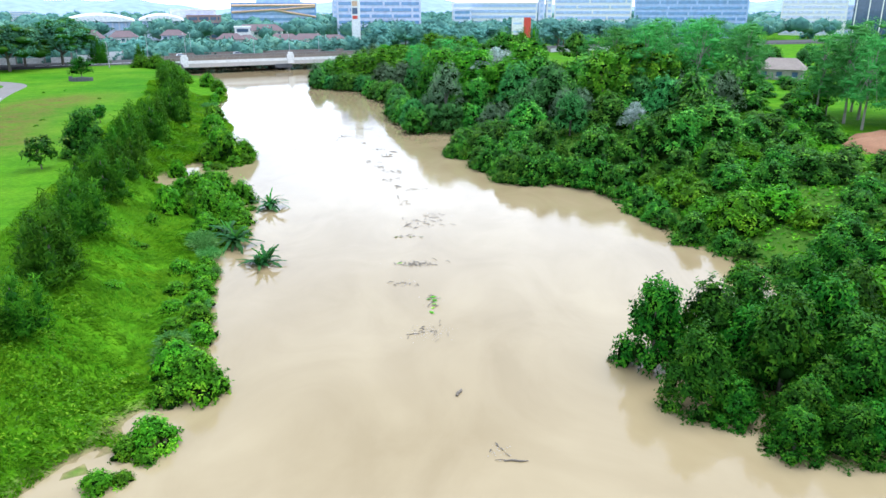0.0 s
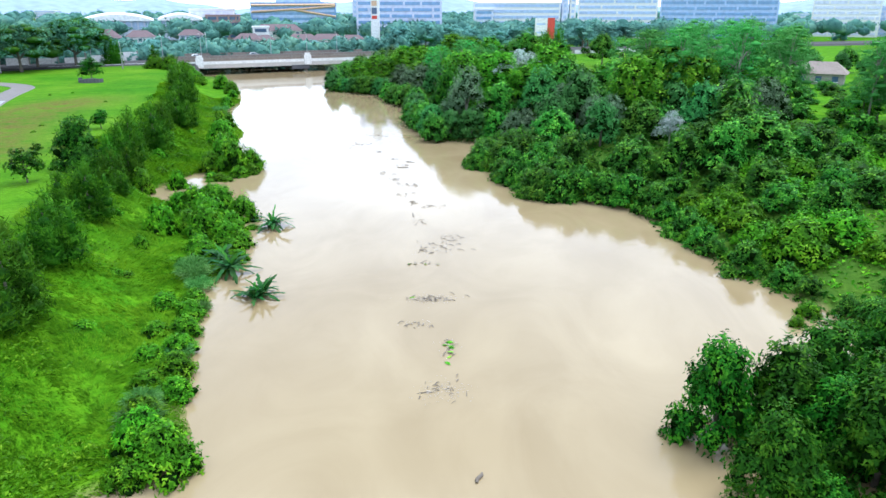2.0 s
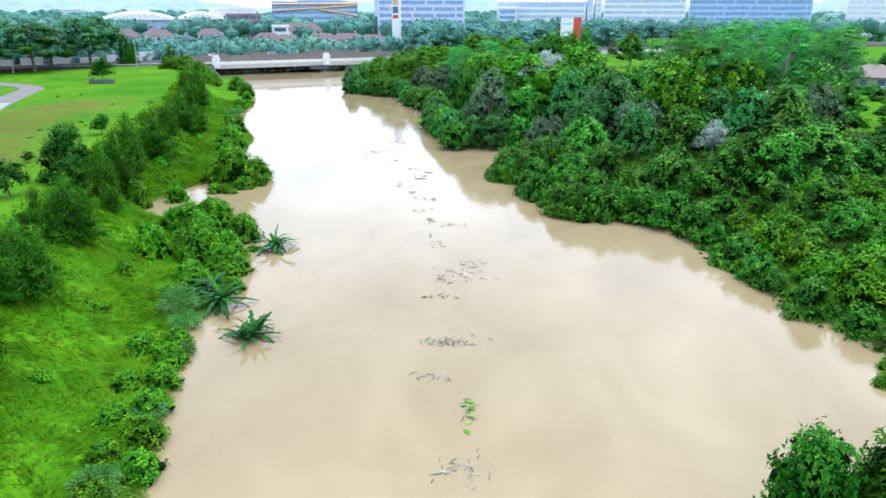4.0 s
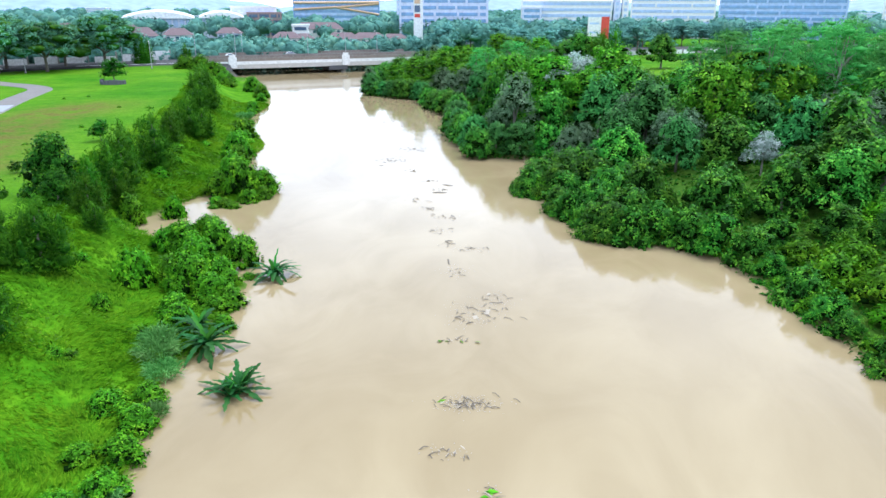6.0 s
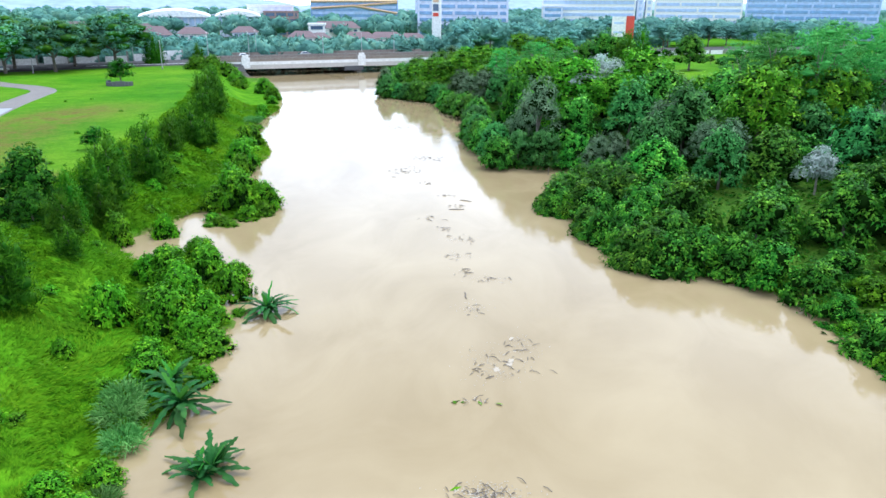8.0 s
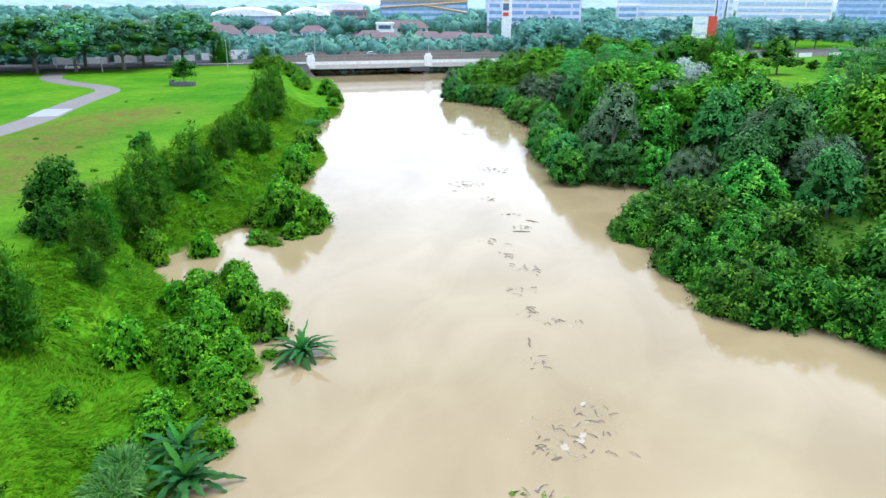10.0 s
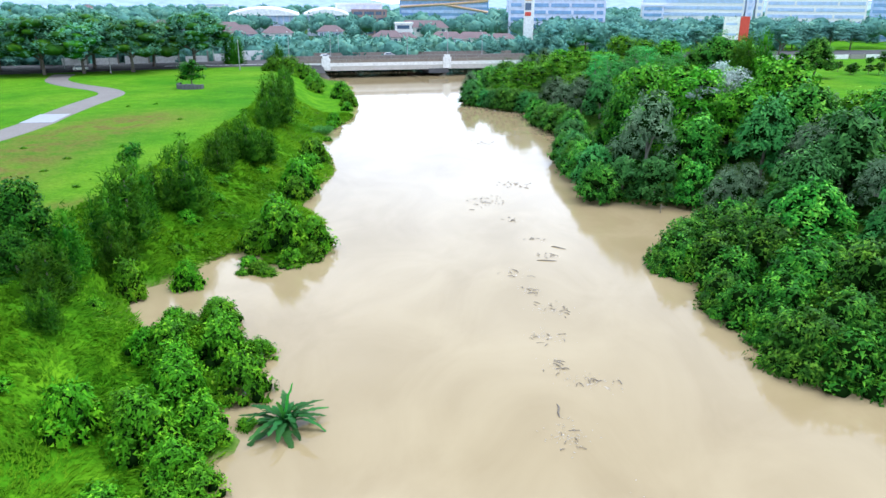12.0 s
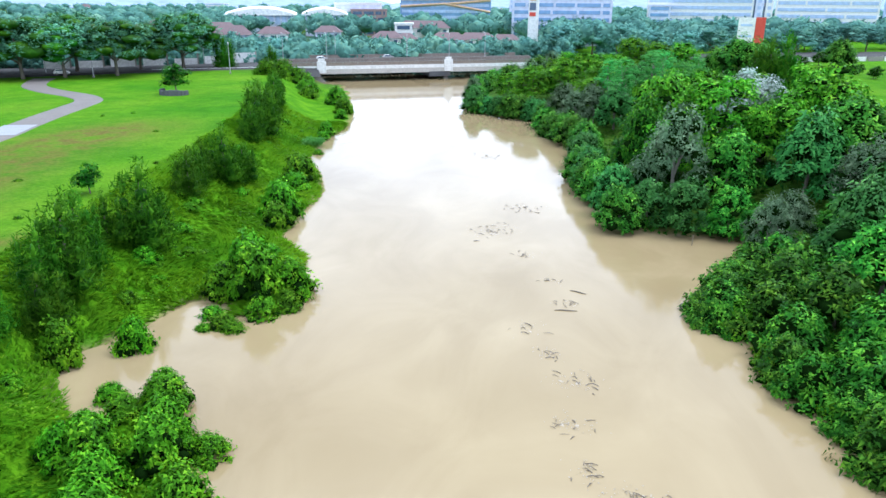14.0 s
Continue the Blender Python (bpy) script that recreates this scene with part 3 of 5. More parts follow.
def make_kinds():
    for v in range(4):
        rng = np.random.default_rng(100 + v)
        lb = round_lobes(rng, 20, 2.3, 0.0, 2.6, 0.45, 0.85)
        plant("shrub", v, "shrub", "leafy bright green shrub on the river bank", "shrub", "bank shrubs",
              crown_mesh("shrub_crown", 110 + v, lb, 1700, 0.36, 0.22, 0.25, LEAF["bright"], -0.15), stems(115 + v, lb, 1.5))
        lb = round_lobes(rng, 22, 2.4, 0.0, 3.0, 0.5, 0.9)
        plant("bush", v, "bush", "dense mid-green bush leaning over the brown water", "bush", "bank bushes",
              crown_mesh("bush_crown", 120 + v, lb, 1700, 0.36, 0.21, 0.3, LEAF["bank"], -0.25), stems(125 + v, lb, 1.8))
        lb = round_lobes(rng, 20, 3.4, 0.0, 4.8, 0.6, 1.25, 0.8, 0.38)
        plant("vine", v, "vine_covered_tree", "low tree smothered in hanging green creepers", "tree", "creeper-covered trees",
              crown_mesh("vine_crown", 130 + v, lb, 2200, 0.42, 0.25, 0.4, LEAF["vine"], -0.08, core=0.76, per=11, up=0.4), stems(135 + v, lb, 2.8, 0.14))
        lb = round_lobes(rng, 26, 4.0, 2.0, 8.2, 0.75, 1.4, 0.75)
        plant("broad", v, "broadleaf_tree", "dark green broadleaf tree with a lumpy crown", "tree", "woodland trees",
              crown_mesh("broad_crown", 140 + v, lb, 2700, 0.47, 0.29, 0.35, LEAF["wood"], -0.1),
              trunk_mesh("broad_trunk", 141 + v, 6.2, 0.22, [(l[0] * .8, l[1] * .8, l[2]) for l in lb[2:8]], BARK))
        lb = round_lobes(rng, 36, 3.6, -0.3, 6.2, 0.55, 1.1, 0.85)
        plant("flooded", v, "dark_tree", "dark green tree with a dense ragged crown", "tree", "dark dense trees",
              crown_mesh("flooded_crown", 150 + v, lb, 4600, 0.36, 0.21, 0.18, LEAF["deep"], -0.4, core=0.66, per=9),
              trunk_mesh("flooded_trunk", 151 + v, 4.6, 0.2, [(l[0] * .85, l[1] * .85, l[2]) for l in lb[2:9]], BARK, 0.5, 1.8))
        lb = layer_lobes(rng, 20, 4.6, 3.4, 8.4, 1.2, 2.0)
        plant("layered", v, "layered_tree", "yellowish green tree with boughs in flat shelves", "tree", "woodland trees",
              crown_mesh("layered_crown", 160 + v, lb, 3000, 0.44, 0.26, 0.3, LEAF["yellow"], -0.4, core=0.7, up=0.5),
              trunk_mesh("layered_trunk", 161 + v, 6.5, 0.2, [(l[0], l[1], l[2] - .2) for l in lb[1:8]], BARK))
        lb = round_lobes(rng, 24, 3.8, 2.2, 8.6, 0.7, 1.3, 0.7)
        plant("teal", v, "bluish_tree", "bluish green tree with a soft rounded crown", "tree", "woodland trees",
              crown_mesh("teal_crown", 170 + v, lb, 2600, 0.46, 0.26, 0.45, LEAF["teal"], -0.15),
              trunk_mesh("teal_trunk", 171 + v, 6.2, 0.2, [(l[0] * .8, l[1] * .8, l[2]) for l in lb[2:8]], BARK))
        lb = layer_lobes(rng, 24, 5.4, 5.0, 17.0, 1.6, 2.6, 0.42)
        plant("feather", v, "tall_feathery_tree", "tall pale-trunked tree with feathery layered foliage", "tree", "tall feathery trees",
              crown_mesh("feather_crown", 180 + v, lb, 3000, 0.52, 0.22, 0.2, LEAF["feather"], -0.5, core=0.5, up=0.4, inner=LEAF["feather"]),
              trunk_mesh("feather_trunk", 181 + v, 15.0, 0.2, [(l[0], l[1], l[2] - .2) for l in lb[::2]], PALE_BARK, 0.9))
        # dark upright needle trees: several spires on one foot
        lb = []
        for s in range(5):
            w, q = s * 2.4 + rng.uniform(-.5, .5), (0 if s == 0 else rng.uniform(0.8, 2.0))
            top = rng.uniform(2.6, 5.2) if s else 5.9
            for j in range(4):
                f = j / 3
                r = (1.1 - 0.74 * f) * (1.15 if s == 0 else 0.9)
                lb.append((math.cos(w) * q, math.sin(w) * q, 0.7 + (top - 1.1) * f, r, r, 0.75 + 0.25 * f))
        # the darker inner leaf colour paints shade between the spires
        plant("needle", v, "needle_tree", "dark green upright needle-leaved tree with ragged spires", "tree", "row of dark needle trees",
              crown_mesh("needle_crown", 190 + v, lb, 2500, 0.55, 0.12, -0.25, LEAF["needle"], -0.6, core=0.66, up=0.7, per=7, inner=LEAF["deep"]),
              trunk_mesh("needle_trunk", 191 + v, 5.0, 0.12, [], BARK, 0.1))
    for v in range(3):
        rng = np.random.default_rng(300 + v)
        lb = layer_lobes(rng, 34, 13.0, 5.5, 13.6, 2.8, 4.8, 0.44)
        # inner cores coloured darker, as painted shade under the shelves of leaves
        plant("rain", v, "rain_tree", "wide dark umbrella-shaped tree along the road", "tree", "avenue trees",
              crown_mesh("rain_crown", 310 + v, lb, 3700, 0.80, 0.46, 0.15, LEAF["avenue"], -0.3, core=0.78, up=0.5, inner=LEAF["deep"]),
              trunk_mesh("rain_trunk", 311 + v, 9.5, 0.42, [(l[0], l[1], l[2] - .4) for l in lb[:9]], BARK, 0.6))
        lb = round_lobes(rng, 10, 4.6, 1.0, 9.0, 1.5, 2.4, 0.8)
        plant("far", v, "distant_tree", "tree in the distance, its leaves tinted blue-green for haze", "tree", "distant trees",
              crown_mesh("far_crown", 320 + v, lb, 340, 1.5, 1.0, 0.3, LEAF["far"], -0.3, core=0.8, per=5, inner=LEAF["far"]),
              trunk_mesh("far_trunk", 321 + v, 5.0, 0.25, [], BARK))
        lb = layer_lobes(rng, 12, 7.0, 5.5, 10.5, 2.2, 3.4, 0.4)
        plant("farflat", v, "distant_spreading_tree", "spreading tree beside the far road, its leaves tinted for haze", "tree", "distant trees",
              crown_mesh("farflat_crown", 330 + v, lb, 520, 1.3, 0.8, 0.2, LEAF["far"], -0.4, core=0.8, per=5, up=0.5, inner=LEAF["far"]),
              trunk_mesh("farflat_trunk", 331 + v, 7.0, 0.3, [(l[0], l[1], l[2]) for l in lb[:5]], BARK))
    for v in range(2):
        rng = np.random.default_rng(400 + v)
        lb = round_lobes(rng, 9, 2.6, 2.5, 7.0, 0.9, 1.3, 0.7)
        plant("silver", v, "silver_leaved_tree", "tree with whitish silver leaves among green crowns", "tree", "silver trees",
              crown_mesh("silver_crown", 410 + v, lb, 1500, 0.42, 0.26, 0.3, LEAF["silver"], -0.4, core=0),
              trunk_mesh("silver_trunk", 411 + v, 5.4, 0.16, [(l[0], l[1], l[2]) for l in lb[1:8]], PALE_BARK))
        lb = round_lobes(rng, 13, 3.4, 2.5, 8.4, 1.0, 1.5, 0.8)
        plant("grey", v, "greyish_tree", "dull grey-green tree with thin twiggy crown", "tree", "woodland trees",
              crown_mesh("grey_crown", 420 + v, lb, 3000, 0.34, 0.15, 0.3, LEAF["grey"], -0.5, core=0.6),
              trunk_mesh("grey_trunk", 421 + v, 6.5, 0.18, [(l[0], l[1], l[2]) for l in lb[1:10]], PALE_BARK))
        lb = layer_lobes(rng, 8, 1.9, 1.2, 3.3, 0.7, 1.1, 0.45)
        plant("small", v, "small_lawn_tree", "small dark spreading tree alone on the lawn", "tree", "lawn trees",
              crown_mesh("small_crown", 430 + v, lb, 800, 0.34, 0.19, 0.2, LEAF["deep"], -0.6, core=0.7, up=0.4),
              trunk_mesh("small_trunk", 431 + v, 2.4, 0.09, [(l[0], l[1], l[2] - .1) for l in lb[:6]], BARK))
        # reed clumps: arching grey-green blades
        rs = np.random.default_rng(440 + v)
        n = 700
        q = rs.uniform(0, 1, n) ** 0.5 * 1.4
        w = rs.uniform(0, 6.283, n)
        base = np.stack([np.cos(w) * q, np.sin(w) * q, rs.uniform(-0.1, 0.7, n)], 1)
        way = unit(np.stack([np.cos(w) * 0.6, np.sin(w) * 0.6, np.full(n, 0.9)], 1) + rs.normal(size=(n, 3)) * 0.35)
        vv, ff = leaf_quads(rs, base, way, unit(rs.normal(size=(n, 3)) + np.array([0, 0, 0.5])), 1.25, 0.09, 0.35)
        plant("reed", v, "reed_clump", "grey-green reed clump at the water's edge", "reeds", "reeds",
              quick_mesh("reed_blades", vv, ff, [LEAF["reed"]]))


for v in range(3):
    rng_w = np.random.default_rng(500 + v)
    lb = round_lobes(rng_w, 10, 1.5, -0.1, 0.9, 0.35, 0.6, 0.6)
    plant("weed", v, "weed_mound", "low mound of lush green weeds on the slope", "weeds", "weed mounds",
          crown_mesh("weed_crown", 510 + v, lb, 430, 0.34, 0.2, 0.25, LEAF["bright"], 0.0, core=0.7), stems(515 + v, lb, 0.5, 0.03))
make_kinds()


def banana_leaf(rng, length, width, rise, sag, mat):
    """One big leaf: a keeled blade along an arching midrib, with torn edges."""
    n = 15
    vs, fs, tips = [], [], rng.uniform(0.38, 1.12, (n + 1, 2))
    for k in range(n + 1):
        s = k / n
        x = length * (s * math.cos(rise) + 0.15 * s * s)
        z = length * (s * math.sin(rise) - sag * s ** 2.2)
        w = width * (0.08 + math.sin(math.pi * min(s * 0.86 + 0.09, 1)) ** 0.6) * 0.5 * (1 if 0.1 < s < 1 else 0.3)
        lift = 0.35 * w
        vs += [(x - 0.03, -w * tips[k, 0], z + lift * (1 - 1.6 * s)), (x, 0, z), (x - 0.03, w * tips[k, 1], z + lift * (1 - 1.6 * s))]
    for k in range(n):
        a = 3 * k
        fs += [(a, a + 1, a + 4, a + 3), (a + 1, a + 2, a + 5, a + 4)]
    return quick_mesh("banana_leaf", vs, np.array(fs), [mat], smooth=False)


def banana(x, y, seed, count=12, size=1.0, z=0.0, young=2):
    rng = np.random.default_rng(seed)
    ob = thing("banana_plant", "half-drowned banana plant with broad arching leaves", "banana plant", "banana plants", (x, y, z))
    v, f = tube([(0, 0, -1.6), (0.05, 0, 0), (0.08, 0.03, 0.8 * size)], [0.2, 0.17, 0.1])
    part_mesh("stem", quick_mesh("banana_stem", v, f, [LEAF["reed"]], smooth=True), ob)
    for k in range(count):
        fresh = k >= count - young
        ri = radians(rng.uniform(62, 82) if fresh else rng.uniform(12, 74))
        me = banana_leaf(rng, size * rng.uniform(1.5, 2.7) * (0.8 if fresh else 1), size * rng.uniform(0.34, 0.52), ri, rng.uniform(0.02, 0.15) if fresh else rng.uniform(0.25, 0.75), LEAF["young" if fresh else "banana"])
        leaf = part_mesh("leaf", me, ob)
        leaf.location = (0.06, 0.02, (0.45 + 0.3 * k / count) * size)
        leaf.rotation_euler = (rng.uniform(-0.2, 0.2), 0, k * 2.4 + rng.uniform(-0.3, 0.3))


# ---- west bank plants ----
def along(line, y):
    a = np.array(line, float)
    return float(np.interp(y, a[:, 1], a[:, 0]))


def west_bank():
    # the row of needle trees at the head of the slope
    for x, y, s in [(-29.2, 45.5, .75), (-30, 42.5, .7), (-31.8, 55.5, 1.0), (-33.5, 59, 1.0), (-35.6, 67.5, 1.0), (-36.5, 70.5, .85), (-39.3, 82, 1.0), (-40.6, 84.8, .9),
                    (-41.5, 80.5, .8), (-41.5, 94, .5), (-44, 97.5, .75), (-47.3, 103.7, .95), (-47, 108.4, .7), (-48.8, 110.9, .8), (-48.8, 113.6, 1.1), (-50.4, 117, 1.0), (-50.6, 126.3, 1.2), (-52.6, 123.2, .7),
                    (-55, 141, .8), (-56.6, 145.4, .7), (-56.6, 152, 1.05), (-55.8, 155.6, .8), (-58, 149, .7), (-65, 176, .9), (-66, 180, 1.25), (-68, 185, 1.3)]:
        grow("needle", x, y, s * 1.1, tall=.88 if y < 105 else 1.0)
    for x, y, s in [(-73, 199, 1.0), (-79, 213, 1.1), (-82, 219, 1.0), (-87, 231, .9)]:
        grow("needle", x, y, s, tall=0.95)
    # rounder trees in the row
    for x, y, s, t in [(-50.9, 102.7, 1.02, 1.15), (-48.6, 99.6, .62, 1.1)]:
        grow("flooded", x, y, s, z=ground_z(x, y) - 0.3, tall=t)
    # young trees and shrubs that stand apart on the grass
    for x, y, s, t in [(-45, 107, .78, 1.75), (-41.2, 110.5, .68, 1.7), (-34, 86.7, .88, 1.5), (-35.6, 96.2, .72, 1.3), (-49, 123.5, .65, .9), (-33.2, 79.4, .42, 1.3), (-46.2, 116.6, .5, .8), (-50.5, 132, .5, .8),
                       (-53.2, 138, .5, .7), (-30.8, 38.4, .9, 1.0), (-43.6, 101, .5, .9), (-37.6, 100.4, .5, .9), (-62, 166, .7, .8), (-47.6, 128.4, .45, .7)]:
        grow("shrub", x, y, s, tall=t)
    # bushes at the water's edge
    for x, y, s, t in [(-16.6, 43.6, .92, 1.1), (-18.6, 45.2, .75, 1.1), (-18.2, 42.3, .55, .9), (-17.3, 37.4, .72, .95), (-18.4, 36.3, .42, .9), (-17.0, 35.7, .4, .9), (-18.7, 33.2, .5, .9), (-17.6, 33.8, .35, .9),
                       (-18.9, 51.5, .6, .8), (-20.2, 54.6, .62, .9), (-21.2, 58, .62, .8), (-22.0, 61.4, .6, .8), (-22.8, 64.6, .6, .85), (-23.6, 67.8, .55, .8), (-21.4, 52.6, .5, .7), (-22.8, 56.4, .5, .7), (-24, 60.6, .5, .7), (-25.4, 66, .6, .7),
                       (-19.8, 48.4, .6, .8), (-24.2, 84, .7, .9), (-27.6, 80.8, .7, .9), (-26.4, 78.4, .7, .9),
                       (-33.8, 103.4, .8, 1.0), (-26.9, 94.1, .85, 1.3), (-33.6, 96.3, .85, 1.35), (-28.9, 86.5, .95, 1.25), (-26, 84.6, .8, 1.0), (-29.8, 91.2, .9, 1.3), (-30.4, 97.6, .85, 1.2), (-32, 100.6, .75, 1.1),
                       (-27, 89, .8, 1.1), (-31.8, 94.2, .8, 1.2), (-31.4, 88.4, .75, 1.1), (-28.4, 99.4, .6, .9), (-25.8, 88, .55, .8), (-36.6, 99, .5, .8), (-35.4, 101.4, .6, .9), (-24.8, 82.5, .55, .8), (-22.9, 79.2, .48, .95), (-24.8, 90.7, .4, .8),
                       (-36.4, 121.3, 1.15, 1.45), (-38.6, 124.4, 1.15, 1.45), (-34.6, 118.6, .72, .9), (-36.9, 116, .66, .7), (-34.2, 123.4, .95, 1.2), (-40, 121.6, .85, 1.2), (-38.6, 117.4, .55, .8), (-35.6, 115.4, .55, .7), (-33.4, 120.6, .7, .9), (-38, 115, .45, .6),
                       (-40.6, 132, .55, .7), (-46, 146, 1.15, 1.3), (-44.5, 142, .85, 1.1), (-48.2, 150.4, .9, 1.2), (-51, 163, 1.15, 1.2), (-49.5, 158, .9, 1.0), (-53.5, 170, .65, .8),
                       (-57, 184, .45, .8), (-61.5, 197, .6, .9), (-62.4, 201, .8, 1.1), (-67, 221, .7, 1.0), (-69.5, 229, 1.0, 1.3), (-77, 243, 1.3, 1.2), (-72, 236, .9, 1.0), (-80, 254, .9, 1.0)]:
        grow("bush", x, y, s, tall=t)
    for x, y, s in [(-35.9, 106.3, .5), (-38.1, 103.6, .5)]:
        grow("bush", x, y, s, z=-0.25)
    for x, y, s in [(-90, 255, 1.5), (-96, 262, 1.8), (-103, 268, 1.8), (-109, 270, 1.7), (-98, 272, 1.4), (-86, 246, 1.2), (-84, 262, 1.0)]:
        grow("shrub", x, y, s)
    for x, y, s in [(-25.6, 73.4, .9), (-26.5, 75.6, .8), (-24.2, 71.2, .75), (-19.6, 47.5, .8), (-20.4, 49.8, .7), (-21, 57.5, .6), (-22.6, 66.2, .6), (-60.5, 190, 1.1)] :
        grow("reed", x, y, s)
    for x, y, s, v in [(-63.5, 135, .95, 0), (-52.6, 93.6, 1.2, 1), (-106.5, 219, 1.9, 1), (-62, 112, .45, 0)]:
        grow("small", x, y, s, which=v)
    rng = random.Random(3)
    n = 0
    while n < 46:
        y = 34 + 185 * rng.random() ** 1.4
        x = along(TREE_LINE, y) + rng.uniform(-1.5, 16)
        d = float(shore_distance(np.array([x]), np.array([y]))[0])
        if d < 2 or ground_z(x, y) < 0.15 or (y < 70 and rng.random() < .75):
            continue
        n += 1
        grow("weed", x, y, rng.uniform(.45, .9), tall=rng.uniform(.6, 1.0))
    for k in range(16):
        y = rng.uniform(108, 200)
        x = along(TREE_LINE, y) - rng.uniform(4, 34)
        grow("weed", x, y, rng.uniform(.22, .42), tall=rng.uniform(.8, 1.3))
    for x, y, seed, c, s, z in [(-22.6, 91.3, 1, 38, 1.25, -.6), (-18.1, 69.5, 2, 22, 1.15, -.55), (-18.6, 68.9, 5, 14, .95, -.6), (-19.0, 69.6, 6, 12, .9, -.7), (-22.6, 75.2, 3, 32, 1.2, -.1), (-24.2, 77.4, 4, 26, 1.15, .1)]:
        banana(x, y, seed, c, s, z)


west_bank()


# ---- east bank woods ----
CLEARINGS = [(44, 83, 5), (38, 73, 3.5), (67, 110, 9), (76, 164, 12), (67, 147, 7), (84, 190, 14), (100, 225, 18), (118, 250, 18), (50, 215, 6), (48, 246, 15), (62, 272, 26), (40, 288, 18)]


def east_bank():
    # trees that stand in the flood, in front of the bank
    for x, y, s, v in [(15.4, 47.8, .84, 0), (16.6, 42.0, .80, 1), (19.4, 48.0, .95, 2), (22.6, 43.4, 1.0, 3), (20.6, 36.6, .56, 0), (18.3, 40.2, .55, 2), (24.2, 41, .7, 1), (22.4, 39.0, .66, 2), (26.5, 40.6, .85, 1), (27.2, 47.4, 1.0, 3),
                       (23.4, 51.5, .9, 0), (31.5, 44.0, .9, 2), (31.5, 52.0, .9, 1), (25.2, 36.6, .6, 3), (24.6, 47.8, .85, 1), (35.5, 47, .95, 0), (30.6, 57, .8, 2), (34.5, 60.5, .9, 3), (21.2, 45.6, .8, 0), (21.6, 38.4, .66, 1), (23.6, 36.4, .6, 0), (28.4, 38.2, .8, 2), (27.4, 43.6, .85, 0)]:
        grow("flooded", x, y, s, which=v, z=-0.5, tall=1.4 if x < 16 else 1.22 if s > .7 else 1.0)
    for x, y, s in [(27.8, 35.6, .7), (30.5, 37.8, .8), (33.5, 40.5, .9), (29.5, 66.8, .55), (27.6, 64.6, .4)]:
        grow("bush", x, y, s)
    for x, y, s, k in [(32.4, 123.5, .85, "silver"), (12, 189, 1.6, "silver"), (16, 192, 1.55, "silver"), (9.4, 185, 1.35, "silver"), (14.4, 204, 1.6, "silver"), (9.2, 143.5, .85, "grey"), (12, 147, .8, "grey"), (22, 134, .9, "grey"),
                       (26, 137, .85, "grey"), (44, 134, 1.15, "grey"), (51, 134, 1.25, "grey"), (-15, 216, 1.0, "grey"), (-18, 222, 1.1, "grey"), (-43, 252, .9, "grey")]:
        grow(k, x, y, s)
    for x, y, s in [(36, 158, 1.0), (42, 153, 1.05), (47, 162, 1.1), (53, 155, 1.1), (58, 163, 1.12), (63, 155, 1.05), (67, 166, 1.0), (40, 168, .95), (50, 172, 1.0), (60, 174, 1.0), (33, 163, .9), (45, 167, 1.0), (55, 168, 1.05), (64, 161, 1.0), (68, 172, 1.0), (38, 160, .9)]:
        grow("feather", x, y, s)
    for x, y, s in [(76, 138, 1.05), (82, 144, 1.1), (88, 136, 1.1), (93, 146, 1.05), (80, 128, .95), (90, 126, 1.0), (98, 132, 1.0), (100, 150, 1.0), (86, 154, .95), (106, 142, 1.0), (72, 141, .95), (75, 130, .95), (78, 149, .95), (84, 136, 1.05), (95, 139, 1.05), (102, 125, 1.0)]:
        grow("feather", x, y, s)
    for x, y, s in [(27, 255, .75), (31, 258, .8), (24, 257, .65)]:
        grow("needle", x, y, s * 2.9)
    for x, y, s in [(-2, 176, .62), (-6, 218, .68), (-1, 222, .72), (4, 214, .66), (-9, 226, .66), (8, 224, .66), (2, 234, .7)]:
        grow("feather", x, y, s)
    for x, y, s in [(3, 127.6, .8), (4.6, 131.4, .85), (6.6, 135.4, .85), (6.2, 125, .9), (8, 129.5, 1.0), (10, 134, 1.0), (7, 120.4, .9), (9.4, 139.5, .8), (11, 125, 1.1), (12.5, 119, 1.1), (10, 114.5, .95), (14, 110, .95), (16.5, 106.4, .9), (19.5, 105, .9), (22, 102.5, .9), (24.2, 98.8, .85)]:
        grow("vine", x, y, s)
    for x, y, s in [(78, 165, .8), (84, 176, .9), (90, 187, .8), (80, 183, 1.0), (72, 151, .9), (95, 201, 1.0), (87, 200, .9), (75, 173, .7), (99, 214, 1.0), (91, 213, .9), (70, 158, .6), (86, 166, .7), (93, 194, .7)]:
        grow("shrub" if s < .85 else "vine", x, y, s, tall=.6)
    grow("flooded", -3, 168, 1.35, z=0.6, tall=1.55)
    # bushes and creepers that hang over the water's edge
    rng = random.Random(7)
    placed = [(32.4, 123.5), (31, 120), (12, 189), (13, 185), (16, 192), (9.4, 185), (44, 134), (51, 134), (9.2, 143.5), (22, 134), (26, 137)]
    shore = [Vector(p) for p in RIGHT_SHORE[6:]]
    for a, b in zip(shore, shore[1:]):
        inland = Vector((b.y - a.y, a.x - b.x)).normalized()
        n = max(1, round((b - a).length / (2.5 if a.y < 147 else 3.6)))
        for k in range(n):
            p = a.lerp(b, (k + rng.random() * 0.6) / n) + inland * rng.uniform(1.7, 2.6)
            placed.append((p.x, p.y))
            if a.y < 147:
                grow("vine" if rng.random() < .6 else "bush", p.x, p.y, rng.uniform(.42, .82) if a.y < 103 else rng.uniform(.55, 1.0), z=-0.25)
            else:
                grow("broad" if rng.random() < .7 else "teal", p.x, p.y, rng.uniform(.62, .9), z=-1.2)
